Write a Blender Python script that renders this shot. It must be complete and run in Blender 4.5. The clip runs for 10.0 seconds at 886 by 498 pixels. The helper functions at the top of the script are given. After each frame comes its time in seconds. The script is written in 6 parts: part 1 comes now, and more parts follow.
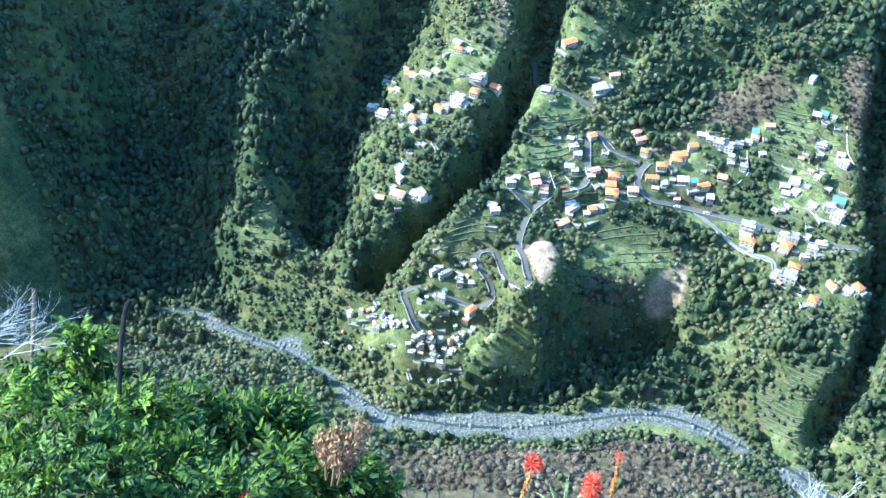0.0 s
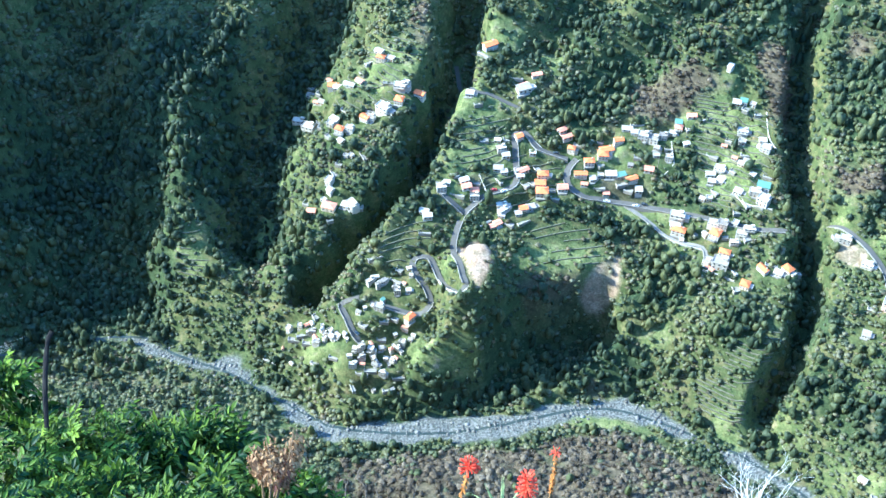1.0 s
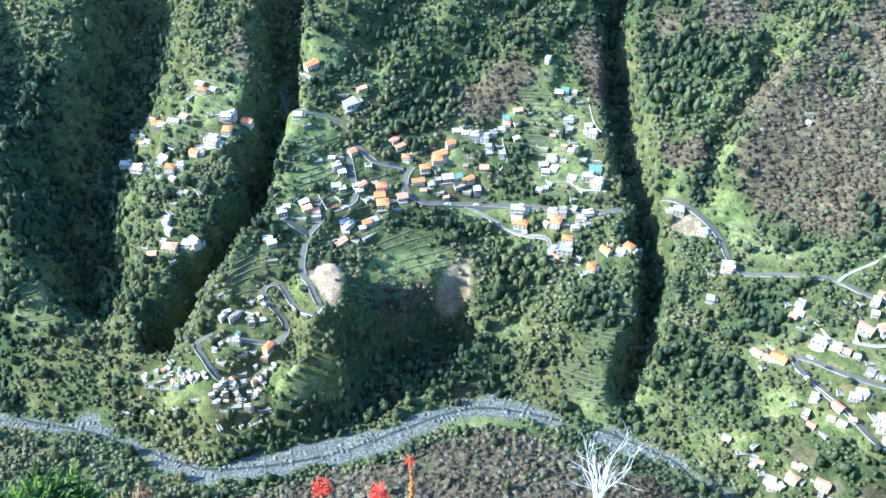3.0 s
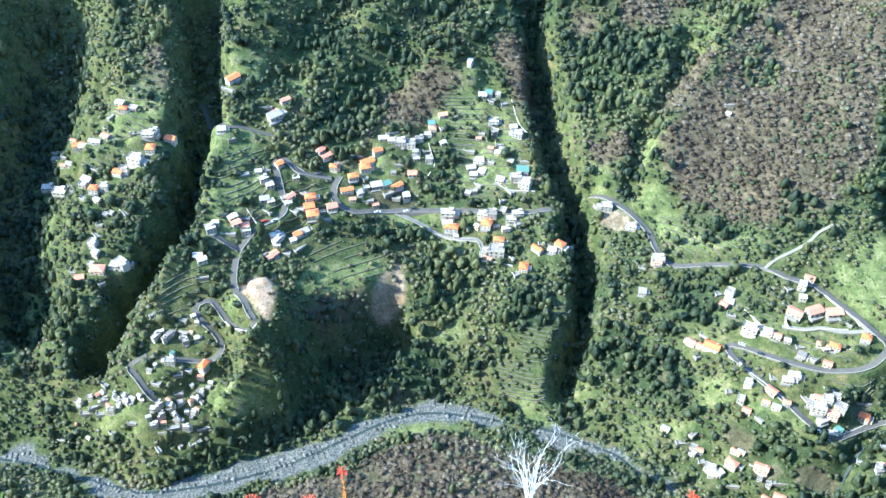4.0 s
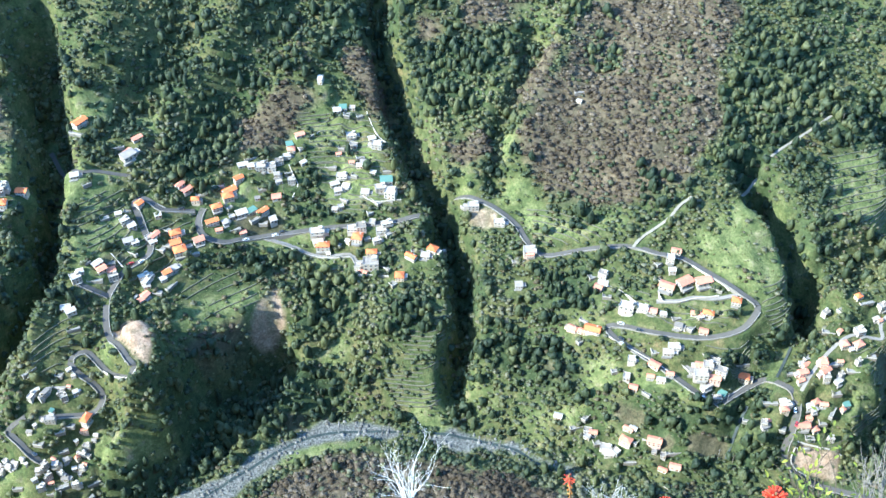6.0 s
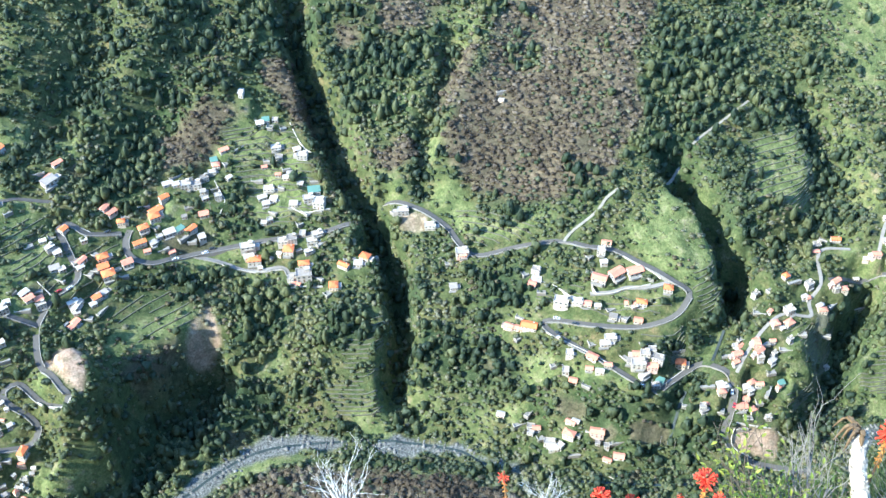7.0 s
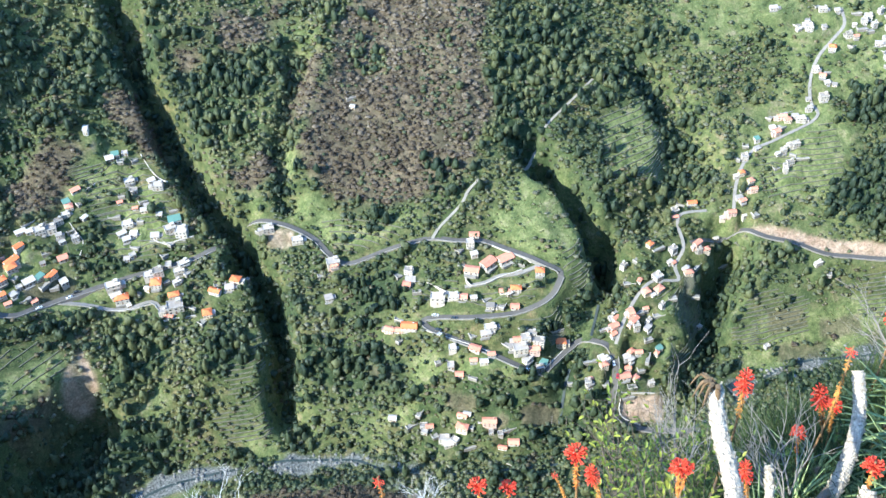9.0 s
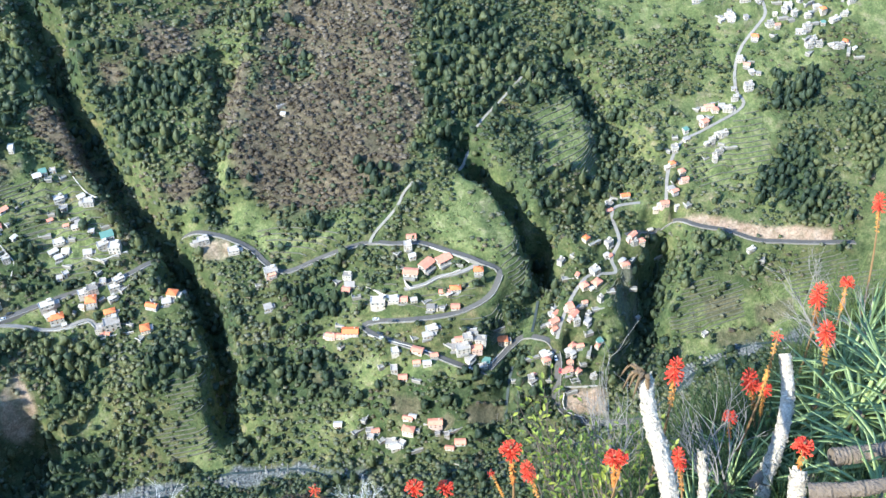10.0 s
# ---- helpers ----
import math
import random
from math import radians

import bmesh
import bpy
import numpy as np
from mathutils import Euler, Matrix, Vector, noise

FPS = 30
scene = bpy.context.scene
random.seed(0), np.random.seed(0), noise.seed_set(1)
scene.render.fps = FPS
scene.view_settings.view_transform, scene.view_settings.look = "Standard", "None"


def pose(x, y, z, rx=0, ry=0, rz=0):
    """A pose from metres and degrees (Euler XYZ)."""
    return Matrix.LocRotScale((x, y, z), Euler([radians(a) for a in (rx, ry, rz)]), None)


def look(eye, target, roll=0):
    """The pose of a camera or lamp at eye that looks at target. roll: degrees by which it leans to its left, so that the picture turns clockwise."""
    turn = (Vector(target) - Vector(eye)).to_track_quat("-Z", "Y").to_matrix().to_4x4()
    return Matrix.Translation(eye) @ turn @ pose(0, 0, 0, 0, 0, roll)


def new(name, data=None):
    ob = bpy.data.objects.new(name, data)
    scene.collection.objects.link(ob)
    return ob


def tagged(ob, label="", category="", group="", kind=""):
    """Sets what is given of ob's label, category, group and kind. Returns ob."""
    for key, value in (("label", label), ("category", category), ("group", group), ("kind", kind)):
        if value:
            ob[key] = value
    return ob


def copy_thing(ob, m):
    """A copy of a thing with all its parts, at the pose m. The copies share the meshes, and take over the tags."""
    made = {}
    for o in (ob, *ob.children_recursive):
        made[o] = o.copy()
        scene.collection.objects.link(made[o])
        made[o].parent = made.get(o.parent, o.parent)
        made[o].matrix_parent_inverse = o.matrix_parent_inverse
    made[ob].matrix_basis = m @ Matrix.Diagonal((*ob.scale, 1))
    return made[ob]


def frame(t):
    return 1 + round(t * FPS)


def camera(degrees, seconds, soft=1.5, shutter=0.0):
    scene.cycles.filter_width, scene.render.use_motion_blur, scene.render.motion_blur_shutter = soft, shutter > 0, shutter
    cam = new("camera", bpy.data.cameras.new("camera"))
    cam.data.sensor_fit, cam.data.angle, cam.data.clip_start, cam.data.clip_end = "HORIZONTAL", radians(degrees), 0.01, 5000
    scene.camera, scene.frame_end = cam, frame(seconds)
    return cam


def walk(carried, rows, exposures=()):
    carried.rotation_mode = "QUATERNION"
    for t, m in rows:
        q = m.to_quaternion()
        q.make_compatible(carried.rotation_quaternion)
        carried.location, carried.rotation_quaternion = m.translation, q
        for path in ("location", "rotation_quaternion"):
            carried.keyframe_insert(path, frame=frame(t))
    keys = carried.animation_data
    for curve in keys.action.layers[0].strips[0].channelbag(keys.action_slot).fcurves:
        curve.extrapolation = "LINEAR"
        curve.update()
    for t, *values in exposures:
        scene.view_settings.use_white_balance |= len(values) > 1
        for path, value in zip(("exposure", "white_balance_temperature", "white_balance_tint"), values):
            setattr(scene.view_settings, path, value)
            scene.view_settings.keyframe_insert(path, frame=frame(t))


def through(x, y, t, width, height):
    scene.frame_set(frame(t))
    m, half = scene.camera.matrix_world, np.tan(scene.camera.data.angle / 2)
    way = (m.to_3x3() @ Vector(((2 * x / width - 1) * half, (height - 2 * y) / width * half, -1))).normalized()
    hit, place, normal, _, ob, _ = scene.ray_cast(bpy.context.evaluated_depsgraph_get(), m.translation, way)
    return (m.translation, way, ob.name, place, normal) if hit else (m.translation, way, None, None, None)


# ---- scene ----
EXPOSURES = [(0.0, 2.72, 4620, -6), (2.5, 2.6, 4780, -4), (5.0, 2.42, 4950, -3), (7.5, 2.33, 5070, 0), (10.0, 2.1, 5120, 2)]
cam = camera(42.0, 10.0, soft=1.5)


def view(x, y, az, el, roll):
    """A pose at the lookout's rail: az degrees to the right of straight out, el upwards, roll clockwise."""
    return Matrix.Translation((x, y, 560.0)) @ pose(0, 0, 0, 90 + el, 0, -az) @ pose(0, 0, 0, 0, 0, roll)


# seconds, place along the rail, direction of view
PATH = [
    (0.0, -0.219, -0.042, -22.86, -46.12, 1.43),
    (0.5, -0.198, -0.034, -20.56, -45.91, 1.07),
    (1.0, -0.177, -0.026, -18.23, -45.70, 0.96),
    (1.5, -0.156, -0.019, -15.70, -45.52, 0.84),
    (2.0, -0.134, -0.013, -12.67, -45.27, 0.64),
    (2.5, -0.112, -0.009, -10.07, -45.07, 0.53),
    (4.0, -0.045, -0.001, -2.84, -44.54, 0.94),
    (4.5, -0.022, -0.0, -0.77, -44.41, 0.84),
    (5.0, 0.0, 0.0, 1.50, -44.23, 0.70),
    (5.5, 0.022, -0.001, 3.64, -44.07, 0.17),
    (7.0, 0.089, -0.01, 10.57, -43.74, -0.69),
    (7.5, 0.111, -0.015, 12.73, -43.69, -1.09),
    (8.0, 0.133, -0.02, 15.00, -43.65, -1.81),
    (8.5, 0.155, -0.027, 17.14, -43.67, -2.07),
    (9.0, 0.176, -0.035, 19.47, -43.68, -2.00),
    (9.5, 0.197, -0.043, 21.56, -43.68, -1.87),
    (10.0, 0.217, -0.052, 23.74, -43.67, -1.70),
]
walk(cam, [(r[0], view(*r[1:])) for r in PATH], EXPOSURES)

# ---- daylight: a low winter sun from the west, over the added ridges ----
SUN_AZ, SUN_EL = 254.0, 34.0
world = bpy.data.worlds.new("sky")
scene.world = world
world.use_nodes = True
wn = world.node_tree.nodes
sky = wn.new("ShaderNodeTexSky")
sky.sky_type = "NISHITA"
sky.sun_disc = False
sky.sun_elevation, sky.sun_rotation = radians(SUN_EL), radians(SUN_AZ)
sky.air_density, sky.dust_density, sky.ozone_density = 1.0, 0.4, 3.5
wn["Background"].inputs[1].default_value = 0.15
world.node_tree.links.new(sky.outputs[0], wn["Background"].inputs[0])
to_sun = Vector((math.sin(radians(SUN_AZ)) * math.cos(radians(SUN_EL)), math.cos(radians(SUN_AZ)) * math.cos(radians(SUN_EL)), math.sin(radians(SUN_EL))))
lamp = bpy.data.lights.new("sun", "SUN")
lamp.energy, lamp.angle, lamp.color = 3.0, radians(0.53), (1.0, 0.875, 0.69)
sun = new("sun", lamp)
sun.matrix_world = look(to_sun * 900, (0, 0, 0))
# ---- plan: river, ravines, spurs and ridges (metres, x across the valley, y away from the lookout) ----
RIVER = [(-640, 150), (-480, 300), (-400, 345), (-329, 379), (-292, 373), (-262, 377), (-226, 369), (-198, 358), (-180, 357), (-143, 371), (-112, 383), (-78, 401), (-48, 421), (-22, 431), (7, 424), (38, 416), (78, 406), (101, 392), (150, 366), (230, 348), (290, 356), (334, 369), (362, 367), (392, 365), (520, 330), (760, 260)]
RAVINES = [
    ([(-192, 650), (-191, 625), (-187, 586), (-185, 542), (-188, 504), (-200, 476), (-215, 443), (-226, 426)], 46, 10, 0.9),
    ([(21, 689), (26, 650), (35, 608), (44, 574), (58, 542), (65, 507), (63, 472), (55, 447), (54, 419)], 31, 9.5, 0.85),
    ([(252, 517), (261, 493), (270, 470), (268, 450)], 42, 11, 0.9),
    ([(268, 450), (256, 431), (227, 408), (212, 390), (200, 374)], 14, 9, 0.9),
    ([(345, 559), (354, 525), (347, 496), (328, 479), (282, 468)], 16, 14, 1.0),
    ([(351, 436), (333, 423), (316, 405), (312, 389), (292, 372)], 30, 11, 0.8),
    ([(-55, 467), (-74, 447), (-91, 421), (-105, 400)], 46, 19, 0.5),
    ([(-290, 640), (-292, 596), (-301, 537), (-300, 498), (-288, 466)], 54, 25, 1.0),
    ([(-458, 544), (-416, 484), (-379, 423), (-354, 388)], 45, 36, 1.0),
    ([(129, 633), (112, 602), (99, 581), (92, 552)], 12, 9, 0.9),
    ([(-6, 671), (-35, 659), (-63, 628), (-91, 597)], 10, 16, 0.9),
    ([(-90, 719), (-91, 684), (-105, 642), (-128, 613)], 14, 14, 0.8),
]
SPURS = [
    ([(-385, 548), (-352, 506), (-327, 478), (-318, 454), (-323, 426)], 9, 17, 2),
    ([(-226, 640), (-226, 591), (-228, 555), (-226, 528), (-214, 487), (-214, 462), (-222, 442)], 6, 34, 8),
    ([(-512, 519), (-475, 456)], 45, 16, 2),
    ([(-126, 447), (-122, 429), (-123, 412), (-134, 396)], 26, 17, 5),
    ([(-46, 660), (-64, 647), (-82, 634), (-94, 620)], 9, 13, 2),
    ([(177, 661), (160, 646), (138, 614), (115, 588), (99, 560)], 8, 20, 2),
    ([(-145, 652), (-160, 633), (-169, 616)], 7, 12, 2),
]
# first two: crests added out of view, heights set to shade the left slopes
MOUNTAINS = [
    ([(-900, 60), (-700, 300)], 215, 1.0),
    ([(-690, 430), (-650, 600), (-720, 1100)], 337, 1.1),
    ([(-700, 1150), (-200, 1120), (300, 1150), (900, 1000), (1400, 500)], 580, 0.9),
]

# ---- plan: what covers the slopes ----
MEADOWS = [
    [(-56, 587), (-28, 611), (-8, 619), (7, 608), (13, 593), (-18, 582), (-40, 592)],
    [(-140, 616), (-115, 615), (-118, 594), (-135, 588)],
    [(-175, 614), (-148, 612), (-149, 598), (-169, 599)],
    [(-191, 586), (-139, 563), (-150, 533), (-188, 549)],
    [(161, 606), (184, 603), (183, 590), (164, 596)],
    [(64, 567), (78, 564), (76, 544), (65, 555)],
    [(97, 555), (116, 544), (124, 520), (110, 512), (88, 542)],
    [(97, 584), (108, 582), (102, 558), (95, 562)],
    [(110, 525), (168, 511), (163, 500), (112, 508)],
    [(-105, 489), (-69, 500), (-60, 498), (-60, 487), (-89, 472), (-112, 474)],
    [(-152, 411), (-120, 417), (-117, 408), (-137, 393), (-155, 400)],
    [(205, 494), (264, 514), (269, 475), (233, 446), (216, 466), (203, 484)],
    [(173, 409), (190, 409), (188, 400), (173, 401)],
    [(125, 442), (148, 437), (149, 417), (129, 419)],
    [(52, 398), (83, 388), (72, 373), (51, 381)],
    [(91, 424), (129, 417), (120, 406), (93, 417)],
    [(-75, 516), (-37, 531), (27, 530), (19, 539), (-59, 536)],
    [(-32, 525), (-8, 521), (-12, 503), (-26, 508)],
    [(-128, 434), (-144, 458), (-153, 472), (-156, 452)],
    [(-89, 562), (-75, 573), (-60, 561), (-77, 545)],
    [(-18, 578), (15, 589), (30, 548), (-17, 549)],
    [(-171, 526), (-137, 548), (-129, 506), (-160, 493)],
    [(-60, 418), (-12, 424), (1, 413), (-52, 403)],
    [(-35, 467), (-14, 477), (-3, 465), (-24, 456)],
    [(25, 438), (46, 445), (49, 419), (28, 419)],
    [(296, 531), (351, 545), (344, 516), (324, 488), (285, 494)],
    [(218, 504), (264, 516), (272, 484), (276, 474), (239, 443), (212, 468), (208, 491)],
    [(375, 473), (445, 508), (466, 482), (428, 443), (391, 447)],
    [(341, 403), (392, 397), (457, 379), (405, 366), (343, 370), (323, 378)],
    [(287, 415), (323, 431), (315, 406), (270, 374), (276, 394)],
    [(336, 470), (364, 453), (360, 450), (327, 449)],
    [(492, 531), (523, 520), (531, 496), (488, 502)],
    [(237, 426), (250, 429), (239, 412), (231, 417)],
    [(145, 429), (196, 406), (194, 393), (149, 414)],
    [(-291, 494), (-277, 488), (-273, 467), (-271, 421), (-285, 424), (-290, 475)],
    [(-318, 427), (-303, 435), (-287, 420), (-304, 414)],
    [(-246, 551), (-209, 596), (-202, 567), (-210, 552), (-246, 534)],
    [(-218, 404), (-190, 397), (-191, 384), (-216, 387)],
    [(-151, 411), (-120, 420), (-111, 413), (-142, 390)],
]
LEAFLESS = [
    [(109, 578), (136, 608), (147, 626), (162, 646), (178, 656), (217, 678), (257, 645), (265, 625), (240, 596), (238, 555), (207, 520), (192, 516), (155, 520), (124, 529), (106, 556)],
    [(-231, 612), (-210, 606), (-201, 583), (-204, 576), (-214, 574), (-225, 590)],
    [(-74, 610), (-26, 617), (-17, 611), (-47, 589), (-67, 581), (-79, 602)],
    [(83, 661), (128, 666), (109, 640), (81, 647)],
    [(103, 599), (132, 631), (147, 624), (122, 585), (108, 579)],
    [(59, 577), (88, 579), (94, 565), (71, 559), (59, 573)],
    [(-6, 632), (23, 657), (29, 631), (31, 609), (18, 600), (5, 615)],
    [(-102, 463), (-73, 483), (-70, 478), (-95, 458)],
    [(54, 653), (73, 654), (69, 642), (51, 641)],
    [(102, 451), (121, 440), (123, 426), (104, 433)],
]
EARTH = [
    [(-146, 465), (-133, 477), (-117, 451), (-120, 432), (-129, 439)],
    [(-70, 478), (-62, 493), (-52, 504), (-45, 487), (-57, 481)],
    [(357, 451), (371, 443), (392, 435), (415, 423), (460, 404), (455, 397), (407, 417), (388, 428), (364, 442)],
    [(242, 377), (270, 372), (266, 360), (239, 368)],
    [(73, 538), (90, 532), (86, 522), (71, 528)],
]
TERRACES = [
    ([(-247, 567), (-207, 595), (-199, 557), (-264, 555)], 3.0),
    ([(-187, 469), (-162, 474), (-164, 442), (-190, 442)], 3.2),
    ([(24, 464), (52, 471), (53, 466), (21, 452)], 2.8),
    ([(-320, 430), (-307, 460), (-286, 418), (-312, 413)], 3.2),
    ([(241, 458), (276, 476), (274, 467), (229, 431)], 2.6),
    ([(289, 427), (328, 431), (319, 402), (277, 382)], 2.8),
    ([(391, 488), (458, 493), (439, 445), (379, 458)], 2.8),
    ([(302, 539), (335, 537), (338, 506), (285, 493)], 3.0),
    ([(-33, 610), (15, 606), (26, 577), (-24, 574)], 2.6),
    ([(349, 414), (391, 399), (379, 382), (337, 387)], 3.0),
    ([(-168, 551), (-138, 561), (-139, 540), (-171, 522)], 2.8),
    ([(108, 532), (157, 508), (147, 498), (112, 504)], 3.0),
    ([(-112, 504), (-58, 518), (-63, 492), (-102, 475)], 3.2),
    ([(346, 438), (361, 412), (343, 384), (312, 402)], 2.8),
    ([(237, 457), (279, 473), (258, 435), (228, 430)], 2.6),
    ([(308, 540), (355, 545), (333, 496), (287, 491)], 3.0),
    ([(44, 485), (59, 485), (38, 458), (18, 464)], 2.8),
    ([(8, 452), (50, 457), (45, 434), (18, 435)], 2.8),
    ([(-289, 488), (-247, 455), (-243, 429), (-263, 426)], 3.0),
    ([(428, 407), (484, 375), (474, 357), (416, 385)], 2.8),
    ([(-165, 530), (-88, 554), (-87, 532), (-122, 502), (-157, 491)], 2.6),
    ([(-264, 555), (-199, 557), (-201, 533), (-270, 526)], 3.0),
    ([(128, 464), (166, 466), (227, 442), (227, 410), (172, 415)], 2.6),
    ([(-24, 577), (23, 577), (34, 545), (-16, 544)], 2.4),
    ([(35, 447), (53, 462), (53, 433), (18, 433)], 2.8),
]
PLOTS = [
    [(356, 401), (382, 395), (382, 385), (354, 389)],
    [(388, 388), (415, 383), (415, 374), (387, 379)],
    [(356, 385), (391, 377), (384, 367), (355, 375)],
    [(182, 389), (208, 389), (204, 378), (181, 381)],
    [(-54, 439), (-37, 439), (-40, 430), (-54, 431)],
    [(418, 372), (447, 363), (440, 353), (415, 362)],
    [(145, 412), (162, 401), (156, 396), (142, 405)],
    [(160, 389), (172, 391), (175, 385), (163, 383)],
    [(-128, 586), (-116, 591), (-112, 584), (-126, 578)],
    [(-77, 549), (-45, 549), (-45, 540), (-73, 534)],
    [(-156, 507), (-141, 520), (-136, 511), (-149, 504)],
]

# ---- plan: roads and lanes (middle lines) ----
ROADS = {}
ROADS["main_road"] = [(-183.4, 419.5), (-172.2, 421.7), (-159.3, 422.7), (-152.2, 425.2), (-149.9, 432.4), (-154.7, 438.5), (-162.7, 443.4), (-167.4, 449.0), (-165.7, 453.3), (-159.5, 455.8), (-155.2, 452.8), (-148.9, 445.4), (-141.4, 436.8), (-131.3, 428.5), (-128.5, 433.3), (-132.0, 437.8), (-145.0, 460.3), (-148.1, 470.2), (-148.5, 481.7), (-147.7, 488.3), (-143.1, 497.3), (-138.9, 504.9), (-128.0, 513.1), (-124.4, 520.1), (-128.2, 531.5), (-131.9, 541.4), (-134.6, 548.3), (-131.1, 553.8), (-124.9, 550.7), (-118.6, 546.2), (-108.9, 546.7), (-98.5, 548.0)]
ROADS["village_road"] = [(-93.3, 549.5), (-96.1, 543.6), (-96.2, 536.8), (-91.8, 530.4), (-81.2, 528.2), (-72.7, 531.4), (-55.3, 536.0), (-37.5, 538.0), (-16.0, 539.1), (5.5, 537.3), (26.9, 536.4), (44.8, 539.4)]
ROADS["top_lane"] = [(-193.4, 609.1), (-169.6, 566.3), (-155.8, 565.7), (-141.8, 565.0), (-132.4, 564.6)]
ROADS["west_lane"] = [(-147.7, 488.3), (-155.3, 490.2), (-163.8, 493.3), (-167.8, 498.9)]
ROADS["house_lane"] = [(-58.8, 535.1), (-40.8, 530.1), (-29.8, 524.7), (-19.0, 522.3), (-4.8, 522.2), (-1.1, 516.1), (1.1, 508.7)]
ROADS["hamlet_lane"] = [(-191.1, 421.0), (-200.1, 415.5), (-194.1, 408.7), (-186.7, 401.8), (-181.5, 399.5)]
ROADS["valley_road"] = [(65.1, 551.6), (79.9, 541.0), (90.2, 533.6), (100.5, 523.6), (104.9, 512.7), (109.8, 504.1), (116.5, 500.4), (136.2, 498.7), (155.2, 494.7), (167.8, 491.1), (180.2, 483.8), (196.3, 478.9), (210.9, 465.9), (225.3, 452.1), (232.8, 445.0), (228.8, 438.7), (220.4, 433.0), (207.7, 431.5), (192.2, 433.6), (170.3, 439.8), (152.5, 449.2), (145.6, 450.7), (145.9, 446.0), (154.5, 436.1), (166.0, 424.8), (177.9, 414.0), (189.8, 403.9), (201.3, 397.9)]
ROADS["bridge_road"] = [(203.1, 399.4), (213.1, 405.1), (221.9, 409.5), (232.5, 412.2), (239.9, 405.0), (245.2, 398.8), (245.5, 390.7), (239.7, 380.4), (235.5, 374.5), (237.5, 367.7), (244.9, 362.7), (263.8, 354.7), (282.4, 346.9)]
ROADS["steep_lane"] = [(249.2, 399.1), (256.5, 406.9), (269.8, 418.3), (283.4, 426.5), (291.9, 427.8), (304.7, 424.9), (307.5, 434.6), (318.1, 443.5), (321.3, 458.0), (327.9, 465.0), (343.6, 460.9)]
ROADS["east_road"] = [(324.1, 445.1), (356.9, 449.6), (371.4, 435.8), (391.0, 426.1), (406.8, 415.8), (424.0, 408.9), (443.9, 400.9), (470.1, 392.7)]
ROADS["ridge_lane"] = [(359.0, 453.5), (371.9, 472.8), (390.6, 487.9), (408.7, 489.9), (443.5, 494.6), (446.2, 507.0), (453.9, 521.0), (466.0, 531.9), (483.5, 539.9), (493.6, 545.7), (497.2, 556.5)]
ROADS["forest_track"] = [(166.3, 490.0), (171.9, 494.8), (182.1, 498.7), (191.3, 502.8), (198.1, 508.5), (206.2, 511.5)]
ROADS["upper_track"] = [(230.9, 513.4), (252.5, 530.2), (256.6, 530.7)]
ROADS["high_track"] = [(261.8, 534.5), (267.3, 538.2), (280.0, 544.3), (295.5, 551.7), (306.9, 558.3)]
ROADS["terrace_drive"] = [(174.9, 457.0), (187.5, 454.5), (197.2, 455.7), (209.4, 452.3), (222.0, 452.1)]
ROADS["canal"] = [(219.3, 399.5), (213.8, 393.3), (203.6, 378.1)]
ROADS["canal2"] = [(252.5, 429.8), (238.7, 411.3)]

# ---- plan: houses, hamlet by hamlet: kinds and places ----
HOUSES = {}
HOUSES["spur_village"] = ("O W Ws W Ws O Ws Rs Ws W W O O WB W O WB W O W Ws Ws Ws Ws Ws Ws Ws Ws", [(-229, 561), (-247, 545), (-255, 549), (-244, 544), (-239, 548), (-262, 557), (-271, 556), (-275, 556), (-246, 521), (-208, 550), (-211, 547), (-199, 551), (-208, 538), (-216, 531), (-223, 525), (-226, 524), (-276, 543), (-288, 553), (-239, 513), (-233, 515), (-247, 517), (-236, 507), (-229, 498), (-223, 563), (-226, 499), (-232, 566), (-287, 572), (-268, 565)])
HOUSES["spur_foot"] = ("W W W W R Ws W Ws Ws Ws", [(-234, 482), (-231, 476), (-219, 471), (-215, 472), (-228, 466), (-233, 470), (-167, 475), (-170, 478), (-239, 463), (-226, 466)])
HOUSES["middle_village"] = ("O Ws W WB R Os O W W Ws Ws Os Rs O Os O O O O O W W T O Ws Ws Ws Os W W W W W T R W W Ws W Ws Os", [(-166, 594), (-163, 594), (-168, 559), (-137, 575), (-138, 578), (-132, 587), (-131, 547), (-139, 535), (-143, 540), (-135, 532), (-120, 541), (-107, 562), (-103, 560), (-98, 554), (-122, 528), (-71, 567), (-77, 561), (-78, 556), (-85, 549), (-88, 540), (-80, 540), (-70, 547), (-64, 549), (-57, 548), (-51, 544), (-48, 556), (-60, 556), (-70, 537), (-68, 576), (-63, 575), (-57, 574), (-51, 574), (-47, 570), (-38, 590), (-37, 586), (-40, 582), (-45, 578), (-30, 577), (-38, 566), (-46, 565), (-31, 594)])
HOUSES["lower_village"] = ("O O O RB W R W W W O W Ws Ws Ws W Ws Ws Ws Ws Ws Ws R Ws W", [(-110, 531), (-110, 525), (-107, 519), (-96, 527), (-145, 500), (-146, 503), (-163, 500), (-165, 495), (-128, 503), (-115, 506), (-117, 502), (-133, 522), (-137, 523), (-154, 506), (-112, 509), (-151, 502), (-125, 527), (-123, 524), (-84, 535), (-76, 544), (-126, 496), (-127, 491), (-129, 488), (-126, 500)])
